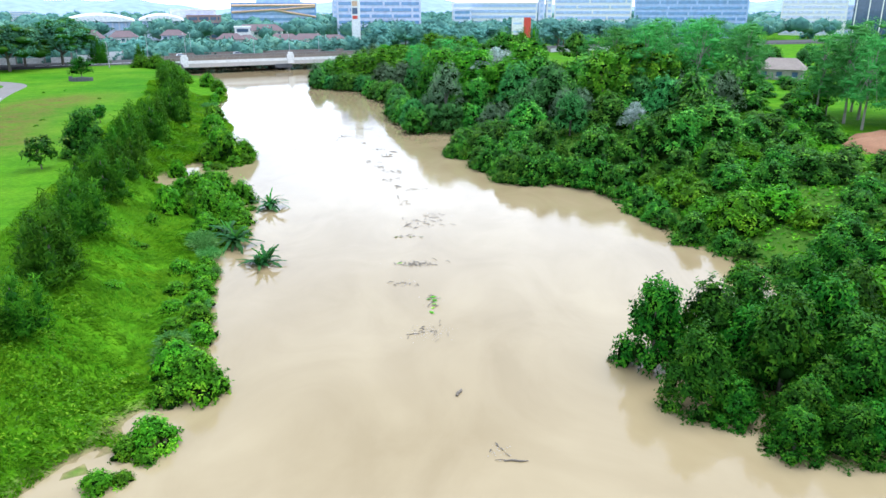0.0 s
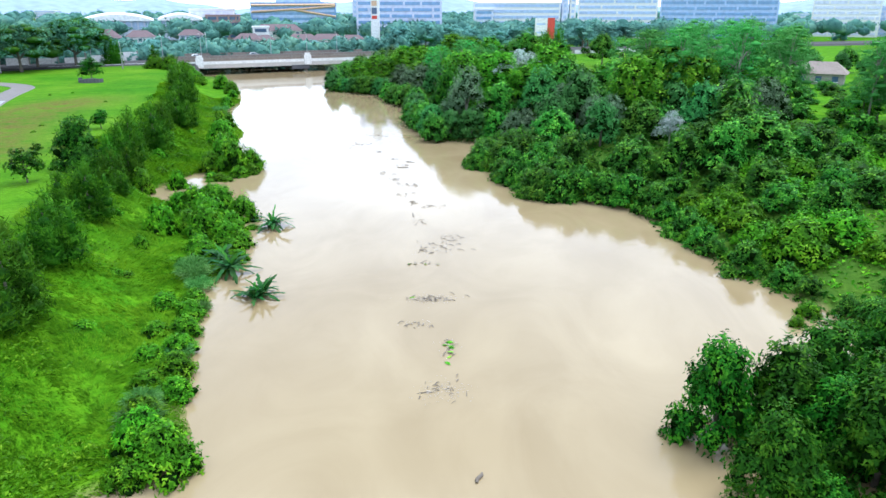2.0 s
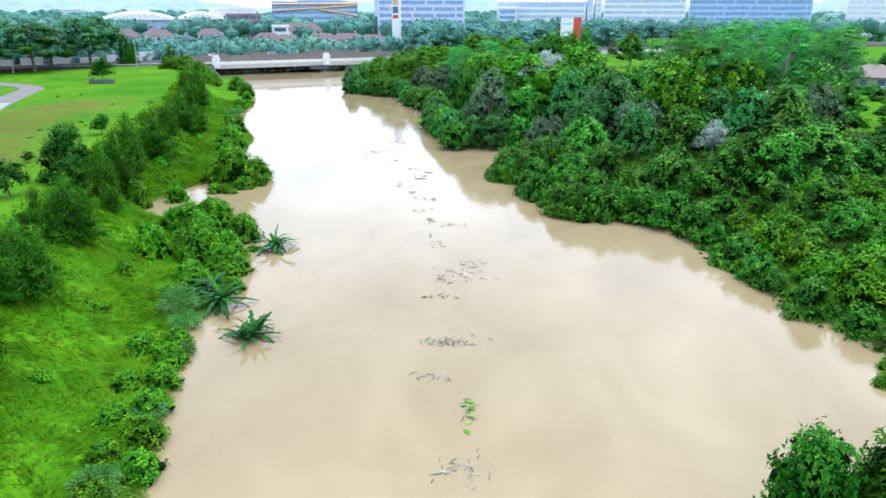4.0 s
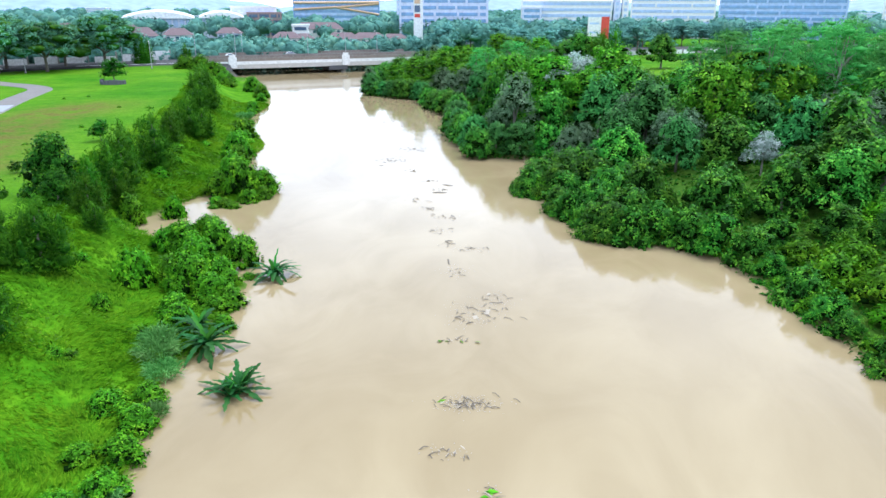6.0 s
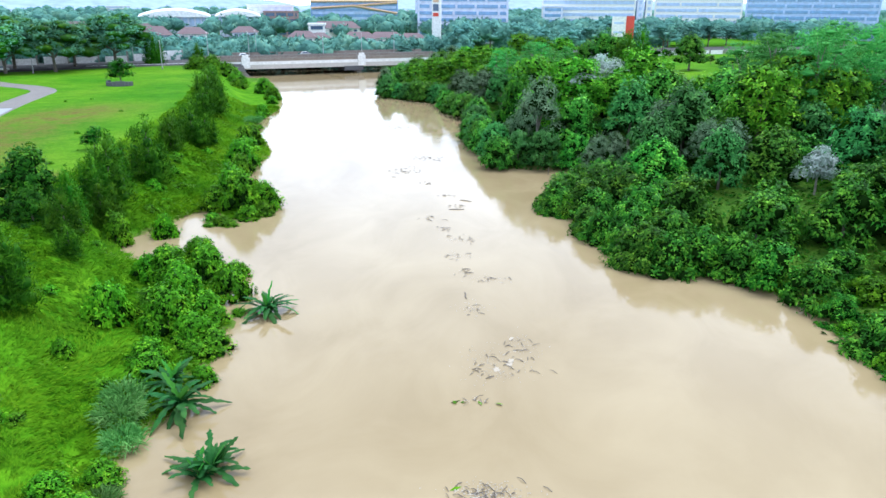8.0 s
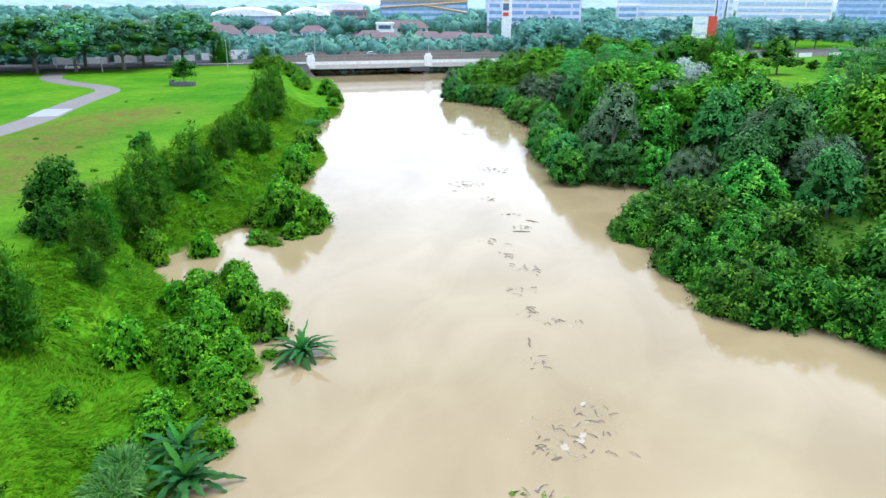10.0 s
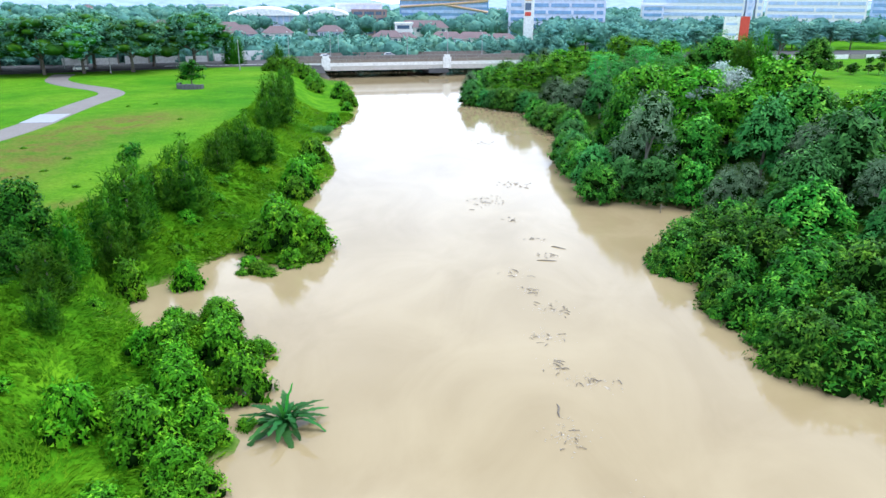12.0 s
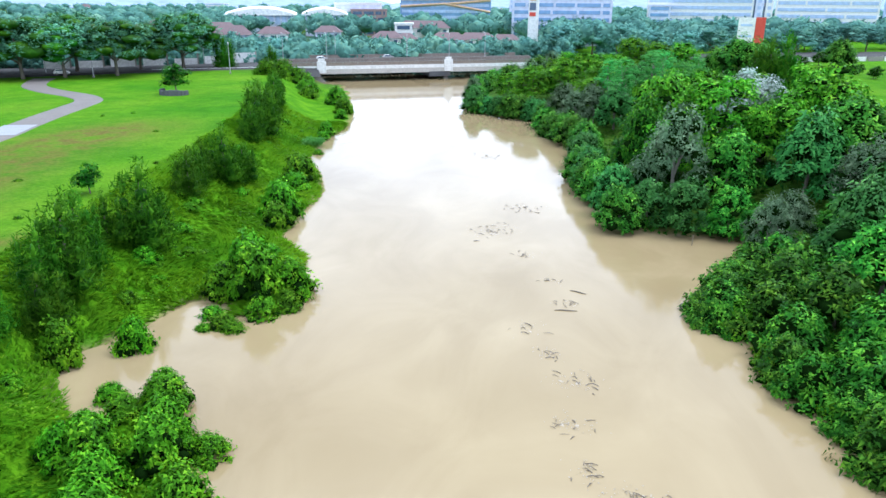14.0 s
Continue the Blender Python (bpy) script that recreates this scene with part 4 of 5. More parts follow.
    # the rest fills the bank, chosen by the distance from the water
    for lo, hi, reach, gap, most in ((56, 104, 48, 4.4, 120), (104, 130, 60, 5.6, 70), (130, 178, 66, 6.6, 90), (178, 300, 48, 8.0, 75)):
        n = 0
        for tries in range(5000):
            if n >= most:
                break
            y = rng.uniform(lo, hi)
            x = along(RIGHT_SHORE, y) + rng.uniform(2.5, reach)
            if any((x - a) ** 2 + (y - b) ** 2 < gap * gap for a, b in placed) or any((x - a) ** 2 + (y - b) ** 2 < r * r for a, b, r in CLEARINGS):
                continue
            d = float(shore_distance(np.array([x]), np.array([y]))[0])
            if d < 2.2:
                continue
            n += 1
            placed.append((x, y))
            pick, rise = rng.random(), rng.uniform(.78, 1.3)
            if x > 46 and y < 146:
                grow("vine" if pick < .6 else "shrub", x, y, rng.uniform(.75, 1.15), tall=rng.uniform(.65, .95))
            elif y < 92:
                grow("vine" if pick < .3 else "shrub" if pick < .7 else "bush", x, y, rng.uniform(.72, 1.0) if pick < .3 else rng.uniform(.95, 1.45), tall=rng.uniform(.75, .95))
            elif y < 104:
                grow("vine" if pick < .75 else "shrub", x, y, rng.uniform(.72, 1.05) if pick < .75 else rng.uniform(.9, 1.4), tall=rng.uniform(.75, .95))
            elif y < 122 and d < 16:
                grow("vine", x, y, rng.uniform(.95, 1.45), tall=rise)
            elif y < 140:
                s = rng.uniform(.6, .9) if d < 10 else rng.uniform(.8, 1.25)
                grow("vine" if pick < .35 else "broad" if pick < .7 else "teal" if pick < .86 else "layered", x, y, s * (1.45 if pick < .35 else 1.15), tall=rise, z=ground_z(x, y) - (0.1 if pick < .35 else 1.3))
            else:
                s = rng.uniform(.7, 1.0) if d < 9 else rng.uniform(.9, 1.4) if y < 178 else rng.uniform(.8, 1.1)
                rise = min(rise, 1.0) if y > 178 else rise
                grow("broad" if pick < .24 else "layered" if pick < .62 else "teal" if pick < .82 else "grey" if pick < .88 else "vine", x, y, s * (1.4 if pick >= .88 else 1.12), tall=rise, z=ground_z(x, y) - (0.1 if pick >= .88 else 1.3))


east_bank()


# ---- far woods, beyond the road ----
ROAD = [(-330, 130), (-215, 204), (-165, 245), (-133, 274), (-105, 295), (-70, 316), (-49, 328.5), (20, 370), (66, 398), (150, 440), (330, 520)]


def far_woods():
    rng = random.Random(11)
    for k in range(26):
        x = -275 + k * 5.4 + rng.uniform(-2, 2)
        y = along([(b, a) for a, b in ROAD], x) + (9 if k % 2 else -9) + rng.uniform(-2, 2)
        grow("rain", x, y, rng.uniform(1.0, 1.2), tall=rng.uniform(.92, 1.08))
    grow("needle", -130, 283, 1.6)
    grow("needle", -118, 291, 1.1)
    n = 0
    while n < 150:
        a = rng.uniform(-52, 36)
        dist = rng.uniform(300, 470) if n < 110 else rng.uniform(470, 760)
        x, y = math.sin(radians(a)) * dist - 5, math.cos(radians(a)) * dist + 50
        ry = along([(q, p) for p, q in ROAD], x)
        if y < ry + 14 or (x > 40 and y < 400):
            continue
        n += 1
        grow("far" if rng.random() < .6 or x < -60 else "farflat", x, y, rng.uniform(.7, 1.15))
    for k in range(40):
        x = -215 + k * 4.4 + rng.uniform(-1, 1)
        y = along([(q, p) for p, q in ROAD], x) + (36 if x < -110 else 44) + rng.uniform(-3, 8)
        grow("far", x, y, rng.uniform(.75, 1.0))
    for k in range(16):
        x = -30 + k * 11 + rng.uniform(-2, 2)
        y = along([(q, p) for p, q in ROAD], x) + rng.choice((-9, 34)) + rng.uniform(-2, 2)
        grow("farflat", x, y, rng.uniform(1.05, 1.35))
    for x, y, s in [(22, 268, 1.75), (27.5, 273, 1.6), (17.5, 274, 1.35), (53.8, 302, 1.5), (3, 282, 1.3), (-4, 286, 1.4), (10, 290, 1.3)]:
        grow("broad" if x > 15 else "layered", x, y, s)
    for x, y, s in [(104, 262, 1.0), (112, 256, .8), (118, 268, 1.1), (126, 262, .9), (133, 272, 1.1), (122, 282, 1.0), (140, 262, .9), (110, 276, .9), (146, 276, 1.0), (128, 250, .8), (134, 245, .9), (98, 268, .9), (92, 260, 1.0), (95, 279, .9), (101, 290, 1.0), (88, 274, .8), (108, 300, 1.1), (118, 298, 1.0)]:
        grow("teal" if s < 1 else "broad", x, y, s)
    for k in range(18):
        grow("small", rng.uniform(42, 105), rng.uniform(285, 375), rng.uniform(.9, 1.6), which=k % 2)


far_woods()


# ---- bridge and road ----
BRIDGE_TURN = 31.0
BRIDGE = pose(-105, 295, -0.6, 0, 0, BRIDGE_TURN)


def at_bridge(x, y, z):
    return BRIDGE @ Vector((x, y, z))


def build_bridge():
    ob = thing("road_bridge", "pale concrete road bridge over the brown river", "bridge")
    ob.matrix_basis = BRIDGE
    part("deck", box(-10, 0.2, 4.9, 84, 15, 5.85, box(-10, 17, 4.9, 84, 30, 5.9)), ASPHALT, ob, "grey road deck")
    for name, y0, y1, z0, z1 in (("girder", -0.12, 0.9, 3.1, 4.59), ("girder", 7.0, 7.8, 3.3, 4.9), ("girder", 14.0, 14.8, 3.3, 4.9), ("girder", 18, 19, 3.2, 4.9), ("girder", 28, 29, 3.2, 4.9)):
        part(name, box(-6, y0, z0, 84, y1, z1), PALE_CONCRETE if y0 < 0 else CONCRETE, ob, "stained concrete girder")
    part("edge_beam", box(-10, -0.25, 4.6, 84, 0.2, 5.75), WHITE_PAINT, ob, "white painted edge beam")
    for y, top in ((-0.1, 6.9), (15.0, 6.9), (17.0, 7.0), (30.0, 7.3)):
        for k in range(19):
            x = -10 + k * 4.95
            part("parapet_panel", box(x + 0.12, y - 0.09, 5.76, x + 4.83, y + 0.09, top - 0.12), STAINED, ob)
        part("handrail", box(-10, y - 0.16, top - 0.12, 84, y + 0.16, top), CONCRETE, ob)
        for k in range(20):
            x = -10 + k * 4.95
            part("post", box(x - 0.13, y - 0.14, 5.76, x + 0.13, y + 0.14, top - 0.12), CONCRETE, ob)
    for x0 in (45.8,):
        part("pier_cap", box(x0 - 6.2, -0.3, 1.7, x0 + 1.4, 30, 3.3), DARK_CONCRETE, ob, "dark pier cap")
        for y in (2, 8, 14, 20, 27):
            part("pier_column", rod((x0 + 0.3, y, -2.5), (x0 + 0.3, y, 2.4), 0.9, 0.9, 14), CONCRETE, ob)
    for x0 in (2.6, 46.4):
        bm = box(x0 - 1.5, -0.9, 3.4, x0 + 1.5, -0.28, 7.3)
        bm = box(x0 - 1.1, -0.8, 7.3, x0 + 1.1, -0.3, 8.1, bm)
        part("pylon_block", bm, WHITE_PAINT, ob, "weathered white bridge pylon", 0.05)
        part("pylon_lamp", rod((x0, -0.5, 8.1), (x0, -0.5, 8.7), 0.22, 0.16, 8), CONCRETE, ob)
    bm = bmesh.new()
    v = [bm.verts.new(p) for p in ((-9, -1, 4.7), (1.5, -1, 3.0), (6, -1, -1.5), (-9, -1, -1.5), (-9, 31, 4.7), (1.5, 31, 3.0), (6, 31, -1.5), (-9, 31, -1.5))]
    for f in ((0, 1, 2, 3), (7, 6, 5, 4), (0, 4, 5, 1), (1, 5, 6, 2), (2, 6, 7, 3), (3, 7, 4, 0)):
        bm.faces.new([v[k] for k in f])
    part("abutment", bm, CONCRETE, ob, "sloped concrete abutment")
    # low white walls that lead up to the bridge
    for k in range(9):
        w = thing("approach_wall", "low white wall panel beside the bridge approach", "wall", "approach walls")
        w.matrix_basis = BRIDGE @ Matrix.Translation((-14 - k * 4.2, -0.6 - 0.12 * k, 4.6))
        part("panel", box(-1.9, -0.12, -0.6, 1.9, 0.12, 1.25), WHITE_PAINT, w, "", 0.03)
        part("pillar", box(1.9, -0.2, -0.6, 2.3, 0.2, 1.5), CONCRETE, w, "", 0.03)


def strip(name, line, half, z, skirt, drop, mat, label, category, kind):
    """A ribbon of road on a low bank, along a bent line."""
    n = len(line)
    vs, fs = [], []
    for k in range(n):
        a, b = Vector(line[max(k - 1, 0)]), Vector(line[min(k + 1, n - 1)])
        d = (b - a).normalized()
        s = Vector((-d.y, d.x))
        zz = z(*line[k]) if callable(z) else z
        for off, dz in ((-half - skirt, -drop), (-half, 0), (half, 0), (half + skirt, -drop)):
            p = Vector(line[k]) + s * off
            vs.append((p.x, p.y, zz + dz))
    for k in range(n - 1):
        for j in range(3):
            a = 4 * k + j
            fs.append((a, a + 4, a + 5, a + 1))
    me = quick_mesh(name, vs, np.array(fs)[:, ::-1], [mat])
    return tagged(new(name, me), label, category, kind=kind)


def smooth_line(points, n):
    """A soft curve through points, n steps for each stretch."""
    P = [Vector(p) for p in points]
    out = []
    for k in range(len(P) - 1):
        p0, p1, p2, p3 = P[max(k - 1, 0)], P[k], P[k + 1], P[min(k + 2, len(P) - 1)]
        for j in range(n):
            t = j / n
            out.append(tuple(0.5 * ((2 * p1) + (p2 - p0) * t + (2 * p0 - 5 * p1 + 4 * p2 - p3) * t * t + (3 * p1 - p0 - 3 * p2 + p3) * t ** 3)))
    return out + [tuple(P[-1])]


build_bridge()
west_road = [(x - 7, y + 12) for x, y in ROAD[:5]]
east_road = [(x - 7, y + 12) for x, y in ROAD[7:]]
strip("road", smooth_line(west_road, 6), 13, 5.15, 5, 3.0, ASPHALT, "grey asphalt road under the avenue trees", "road", "structure")
strip("road", smooth_line(east_road, 6), 13, 5.15, 5, 3.0, ASPHALT, "grey asphalt road beyond the woods", "road", "structure")
WALK_LINE = [(-84, 100), (-91, 121), (-95.5, 137), (-98, 149), (-101.5, 161), (-106, 172), (-110.5, 184), (-113.5, 193), (-117.5, 203), (-125, 209.5), (-138, 215.5), (-149, 223), (-156, 232), (-160, 239)]
strip("walkway", smooth_line(WALK_LINE, 6), 2.7, lambda x, y: ground_z(x, y) + 0.10, 0.25, 0.18, WALKWAY, "pale curving paved walkway across the lawn", "walkway", "structure")


def flat_patch(name, seed, rx, ry, z, mat, parent=None, points=22, rag=0.35):
    """A thin ragged-edged sheet, such as a puddle or a patch of scum."""
    rng = np.random.default_rng(seed)
    bm = bmesh.new()
    rim = []
    for k in range(points):
        a, q = 2 * math.pi * k / points, 1 - rag * rng.uniform(0, 1)
        rim.append((math.cos(a) * rx * q, math.sin(a) * ry * q))
    top = [bm.verts.new((x, y, z)) for x, y in rim]
    low = [bm.verts.new((x * 1.04, y * 1.04, z - 0.02)) for x, y in rim]
    bm.faces.new(top)
    for k in range(points):
        j = (k + 1) % points
        bm.faces.new((low[k], low[j], top[j], top[k]))
    return part(name, bm, mat, parent)


slab = thing("walkway_slab", "pale bluish slabs set into the curving walkway", "paving slab", at=(-104.2, 167, ground_z(-104.2, 167) + 0.1))
slab.rotation_euler.z = radians(113)
for k in range(4):
    part("slab", box(-5.2 + k * 2.6, -2.68, -0.1, -2.64 + k * 2.6, 2.68, 0.035), SLAB, slab, "", 0.02)


def street_lamp(x, y, z, turn, tall=9.0):
    ob = thing("street_lamp", "slim grey street lamp with a curved arm", "street lamp", "street lamps", (x, y, z))
    ob.rotation_euler.z = radians(turn)
    part("pole", rod((0, 0, -0.3), (0, 0, tall), 0.14, 0.08), METAL, ob)
    v, f = tube([(0, 0, tall - 0.2), (0.15, 0, tall + 0.35), (0.8, 0, tall + 0.7), (1.7, 0, tall + 0.75)], [0.07, 0.065, 0.06, 0.05])
    arm = part_mesh("arm", quick_mesh("lamp_arm", v, f, [METAL], smooth=True), ob)
    part("lamp_head", box(1.5, -0.17, tall + 0.66, 2.4, 0.17, tall + 0.84), WHITE_PAINT, arm, "", 0.04)
    part("base", box(-0.25, -0.25, -0.2, 0.25, 0.25, 0.35), CONCRETE, ob, "", 0.03)


for s in (-34, -8, 7, 12.5, 36, 52, 66):
    p = at_bridge(s, 16 if s != 12.5 else 30.6, 5.8)
    street_lamp(p.x, p.y, p.z, BRIDGE_TURN + 90)
for x, y, t in ((-169.7, 251, 130), (-150.5, 246.8, 200), (-120, 268, 120), (20, 376, 60), (62, 402, 240)):
    street_lamp(x, y, max(ground_z(x, y), 4.6), t, 8.0 if y > 260 else 6.0)


def car(x, y, z, turn, paint, label):
    ob = thing("car", label, "car", "cars on the road", (x, y, z))
    ob.rotation_euler.z = radians(turn)
    bm = bmesh.new()
    prof = [(-2.1, 0.35), (-2.15, 0.8), (-1.95, 1.0), (-1.5, 1.55), (0.4, 1.6), (1.1, 1.05), (2.0, 0.9), (2.15, 0.6), (2.1, 0.35)]
    rows = [[bm.verts.new((px, py, pz)) for px, pz in prof] for py in (-0.85, 0.85)]
    bm.faces.new(rows[0])
    bm.faces.new(rows[1][::-1])
    for k in range(len(prof)):
        j = (k + 1) % len(prof)
        bm.faces.new((rows[0][j], rows[0][k], rows[1][k], rows[1][j]))
    part("body", bm, paint, ob, "", 0.06)
    part("side_window", box(-1.45, -0.88, 1.08, 0.5, 0.88, 1.45), DARK_GLASS, ob)
    for wx in (-1.35, 1.35):
        for wy in (-0.8, 0.8):
            wheel = part("wheel", rod((wx, wy - 0.11, 0.33), (wx, wy + 0.11, 0.33), 0.33, 0.33, 14), RUBBER, ob)
            part("rim", rod((wx, wy - 0.13, 0.33), (wx, wy + 0.13, 0.33), 0.19, 0.19, 10), METAL, wheel)


car(-160.5, 246.5, 5.15, 40, WHITE_PAINT, "white car on the tree-lined road")
for s, y, c, lab in ((6, 20.5, WHITE_PAINT, "white car crossing the bridge"), (31, 24, METAL, "silver car crossing the bridge"), (-24, 22, WHITE_PAINT, "white car nearing the bridge")):
    p = at_bridge(s, y, 5.9)
    car(p.x, p.y, p.z, BRIDGE_TURN, c, lab)

# the ring of dark stone round the lawn tree
planter = thing("stone_planter", "low dark stone wall curved round a lawn tree", "planter", at=(-106.5, 218, ground_z(-106.5, 218)))
for k in range(11):
    w = radians(180 + k * 18)
    b = box(-0.72, -0.28, -0.4, 0.72, 0.28, 1.15 + 0.15 * math.cos(k))
    bmesh.ops.transform(b, verts=b.verts, matrix=Matrix.Translation((3.0 * math.cos(w), 2.4 * math.sin(w), 0)) @ Matrix.Rotation(w + math.pi / 2, 4, "Z"))
    part("stone", b, DARK_CONCRETE, planter, "", 0.06)


# ---- the town beyond ----
def facing(x0, y0, x1, y1):
    """A frame whose x runs from the first ground point to the second."""
    return pose((x0 + x1) / 2, (y0 + y1) / 2, 0, 0, 0, math.degrees(math.atan2(y1 - y0, x1 - x0))), math.hypot(x1 - x0, y1 - y0)


def office(ends, z0, z1, deep, wall, glass, floors, label, group="office blocks", break_up=0, seed=0):
    m, w = facing(*ends)
    ob = thing("office_building", label, "building", group)
    ob.matrix_basis = m
    part("wall", box(-w / 2, 0, z0, w / 2, deep, z1), wall, ob)
    part("roof", box(-w / 2 - 0.4, -0.4, z1, w / 2 + 0.4, deep + 0.4, z1 + 0.9), wall, ob)
    rng = random.Random(seed)
    for k in range(floors):
        fh = (z1 - z0) / floors
        za, zb = z0 + fh * (k + 0.36), z0 + fh * (k + 0.86)
        x = -w / 2 + 1.2
        while x < w / 2 - 2:
            run = (w - 2.4) if not break_up else rng.uniform(0.6, 1.6) * break_up
            e = min(x + run, w / 2 - 1.2)
            part("window", box(x, -0.25, za, e, 0.15, zb), glass, ob)
            x = e + 1.3
    for sx in (-1, 1):
        for k in range(floors):
            fh = (z1 - z0) / floors
            part("side_window", box(sx * w / 2 - 0.2, 1.2, z0 + fh * (k + 0.36), sx * w / 2 + 0.2, deep - 1.2, z0 + fh * (k + 0.86)), glass, ob)
    return ob


office((-64.9, 465.5, -13.6, 469.8), 4, 44, 26, LILAC, BLUE_GLASS, 11, "pale lilac office block with broken rows of blue windows", break_up=9, seed=3)
blue = office((-171.4, 616.6, -105.2, 631.3), 4, 29, 30, BLUE_GLASS, PALE_BLUE, 6, "blue glass hall with orange bands across its front")
for a, b in (((-33.5, -1.2, 27.6), (33.5, -1.2, 28.2)), ((-33.5, -1.2, 22.4), (0, -1.2, 24.4)), ((0, -1.2, 24.2), (33.5, -1.2, 27.0)), ((0, -1.2, 24.2), (33.5, -1.2, 18.8))):
    bm = rod(a, b, 0.85, 0.85, 4)
    part("orange_band", bm, ORANGE, blue, "orange facade band")
part("roof_house", box(-14, 6, 29.9, 22, 20, 33.5), PALE_BLUE, blue)
office((7.1, 600, 73.5, 595.5), 4, 29, 28, WHITE_PAINT, PALE_BLUE, 6, "white office block with pale blue window bands")
office((8, 592, 22, 591), 4, 24, 8, LILAC, BLUE_GLASS, 5, "small lilac office block with blue windows")
office((74.5, 594, 79, 593.7), 4, 46, 12, LILAC, PALE_BLUE, 10, "narrow pale lilac stair tower")
office((80.5, 593.5, 85, 593.2), 4, 46, 12, WHITE_PAINT, PALE_BLUE, 10, "narrow white stair tower")
office((86.5, 593.5, 144, 582), 4, 40, 28, WHITE_PAINT, PALE_BLUE, 9, "long white office block with blue window bands", break_up=22, seed=5)
office((146, 582, 223, 557), 4, 31, 28, PALE_BLUE, BLUE_GLASS, 7, "pale blue glass office block", break_up=16, seed=6)
office((170, 574, 200, 565), 31, 42, 20, PALE_BLUE, BLUE_GLASS, 3, "pale blue upper block of an office")
office((284, 640, 328, 618), 4, 36, 24, WHITE_PAINT, LILAC, 8, "pale block far off, coloured as if hazed", break_up=14, seed=8)
office((330, 640, 420, 590), 4, 27, 24, LILAC, PALE_BLUE, 6, "pale lilac block far off, coloured as if hazed", break_up=12, seed=9)
office((-100, 690, -66, 694), 4, 52, 20, LILAC, PALE_BLUE, 12, "tall pale tower far off, coloured as if hazed", break_up=6, seed=10)
dark = office((237, 440, 262, 426), 4, 44, 18, DARK_GLASS, DARK_GLASS, 9, "dark glass tower with white uprights")
for k in range(5):
    part("mullion", box(-13.5 + k * 6.6, -0.7, 4, -12.9 + k * 6.6, -0.2, 44), WHITE_PAINT, dark, "white upright")


def dome_hall(ends, z0, z1, z2, deep, label):
    m, w = facing(*ends)
    ob = thing("domed_hall", label, "hall", "domed halls")
    ob.matrix_basis = m
    part("wall", box(-w / 2 + 2, 0, z0, w / 2 - 2, deep, z1), LILAC, ob)
    for k in range(10):
        x = -w / 2 + 2.5 + k * (w - 6) / 9.5
        part("window", box(x, -0.3, z0 + (z1 - z0) * 0.55, x + (w - 6) / 13, 0.2, z1 - 1.2), PALE_BLUE, ob)
    vs, fs, n = [], [], 18
    for k in range(n + 1):
        s = k / n * 2 - 1
        z = z1 + (z2 - z1) * (1 - s * s)
        for y, dz in ((-2, -0.5), (deep / 2, 0.8), (deep + 2, -0.5)):
            vs.append((s * w / 2, y, z + dz))
        vs.append((s * w / 2, -2, z1 - 0.9))
    for k in range(n):
        a = 4 * k
        fs += [(a, a + 4, a + 5, a + 1), (a + 1, a + 5, a + 6, a + 2), (a + 3, a + 7, a + 4, a)]
    part_mesh("roof", quick_mesh("dome_roof", vs, np.array(fs), [ROOF_WHITE], smooth=False), ob, "white curved sheet roof")


dome_hall((-246.9, 491.5, -206.8, 509.6), 4, 17.8, 21.6, 30, "long hall under a shallow white curved roof")
dome_hall((-208.2, 519.9, -180.7, 530), 4, 18.0, 21.4, 26, "smaller hall under a white curved roof")
office((-192.4, 536.6, -163, 546), 4, 24, 18, WHITE_PAINT, LILAC, 4, "white block behind the brick building")
office((-180, 534, -158, 541), 4, 20, 12, BRICK, DARK_GLASS, 4, "brick-red building with dark windows", break_up=5, seed=12)


def house(x, y, w, d, turn, eave, ridge, wall, label="red-roofed house among the trees", tiles=None):
    ob = thing("house", label, "house", "red-roofed houses", (x, y, 0))
    ob.rotation_euler.z = radians(turn)
    part("wall", box(-w / 2, -d / 2, 3.5, w / 2, d / 2, eave), wall, ob)
    bm = bmesh.new()
    o = 0.9
    v = [bm.verts.new(p) for p in ((-w / 2 - o, -d / 2 - o, eave), (w / 2 + o, -d / 2 - o, eave), (w / 2 + o, d / 2 + o, eave), (-w / 2 - o, d / 2 + o, eave),
                                   (-w / 2 + d * 0.32, 0, ridge), (w / 2 - d * 0.32, 0, ridge))]
    for f in ((0, 1, 5, 4), (1, 2, 5), (2, 3, 4, 5), (3, 0, 4), (3, 2, 1, 0)):
        bm.faces.new([v[k] for k in f])
    part("roof", bm, tiles or ROOF_TILE, ob, "weathered grey-brown sheet roof" if tiles else "dull red tiled hip roof")
    n = max(2, int(w / 4))
    for k in range(n):
        xx = -w / 2 + (k + 0.5) * w / n
        win = part("window", box(xx - 0.8, -d / 2 - 0.12, eave - 2.2, xx + 0.8, -d / 2 + 0.1, eave - 0.7), DARK_GLASS, ob)
        part("sill", box(xx - 0.95, -d / 2 - 0.3, eave - 2.36, xx + 0.95, -d / 2 + 0.1, eave - 2.21), WHITE_PAINT, win)


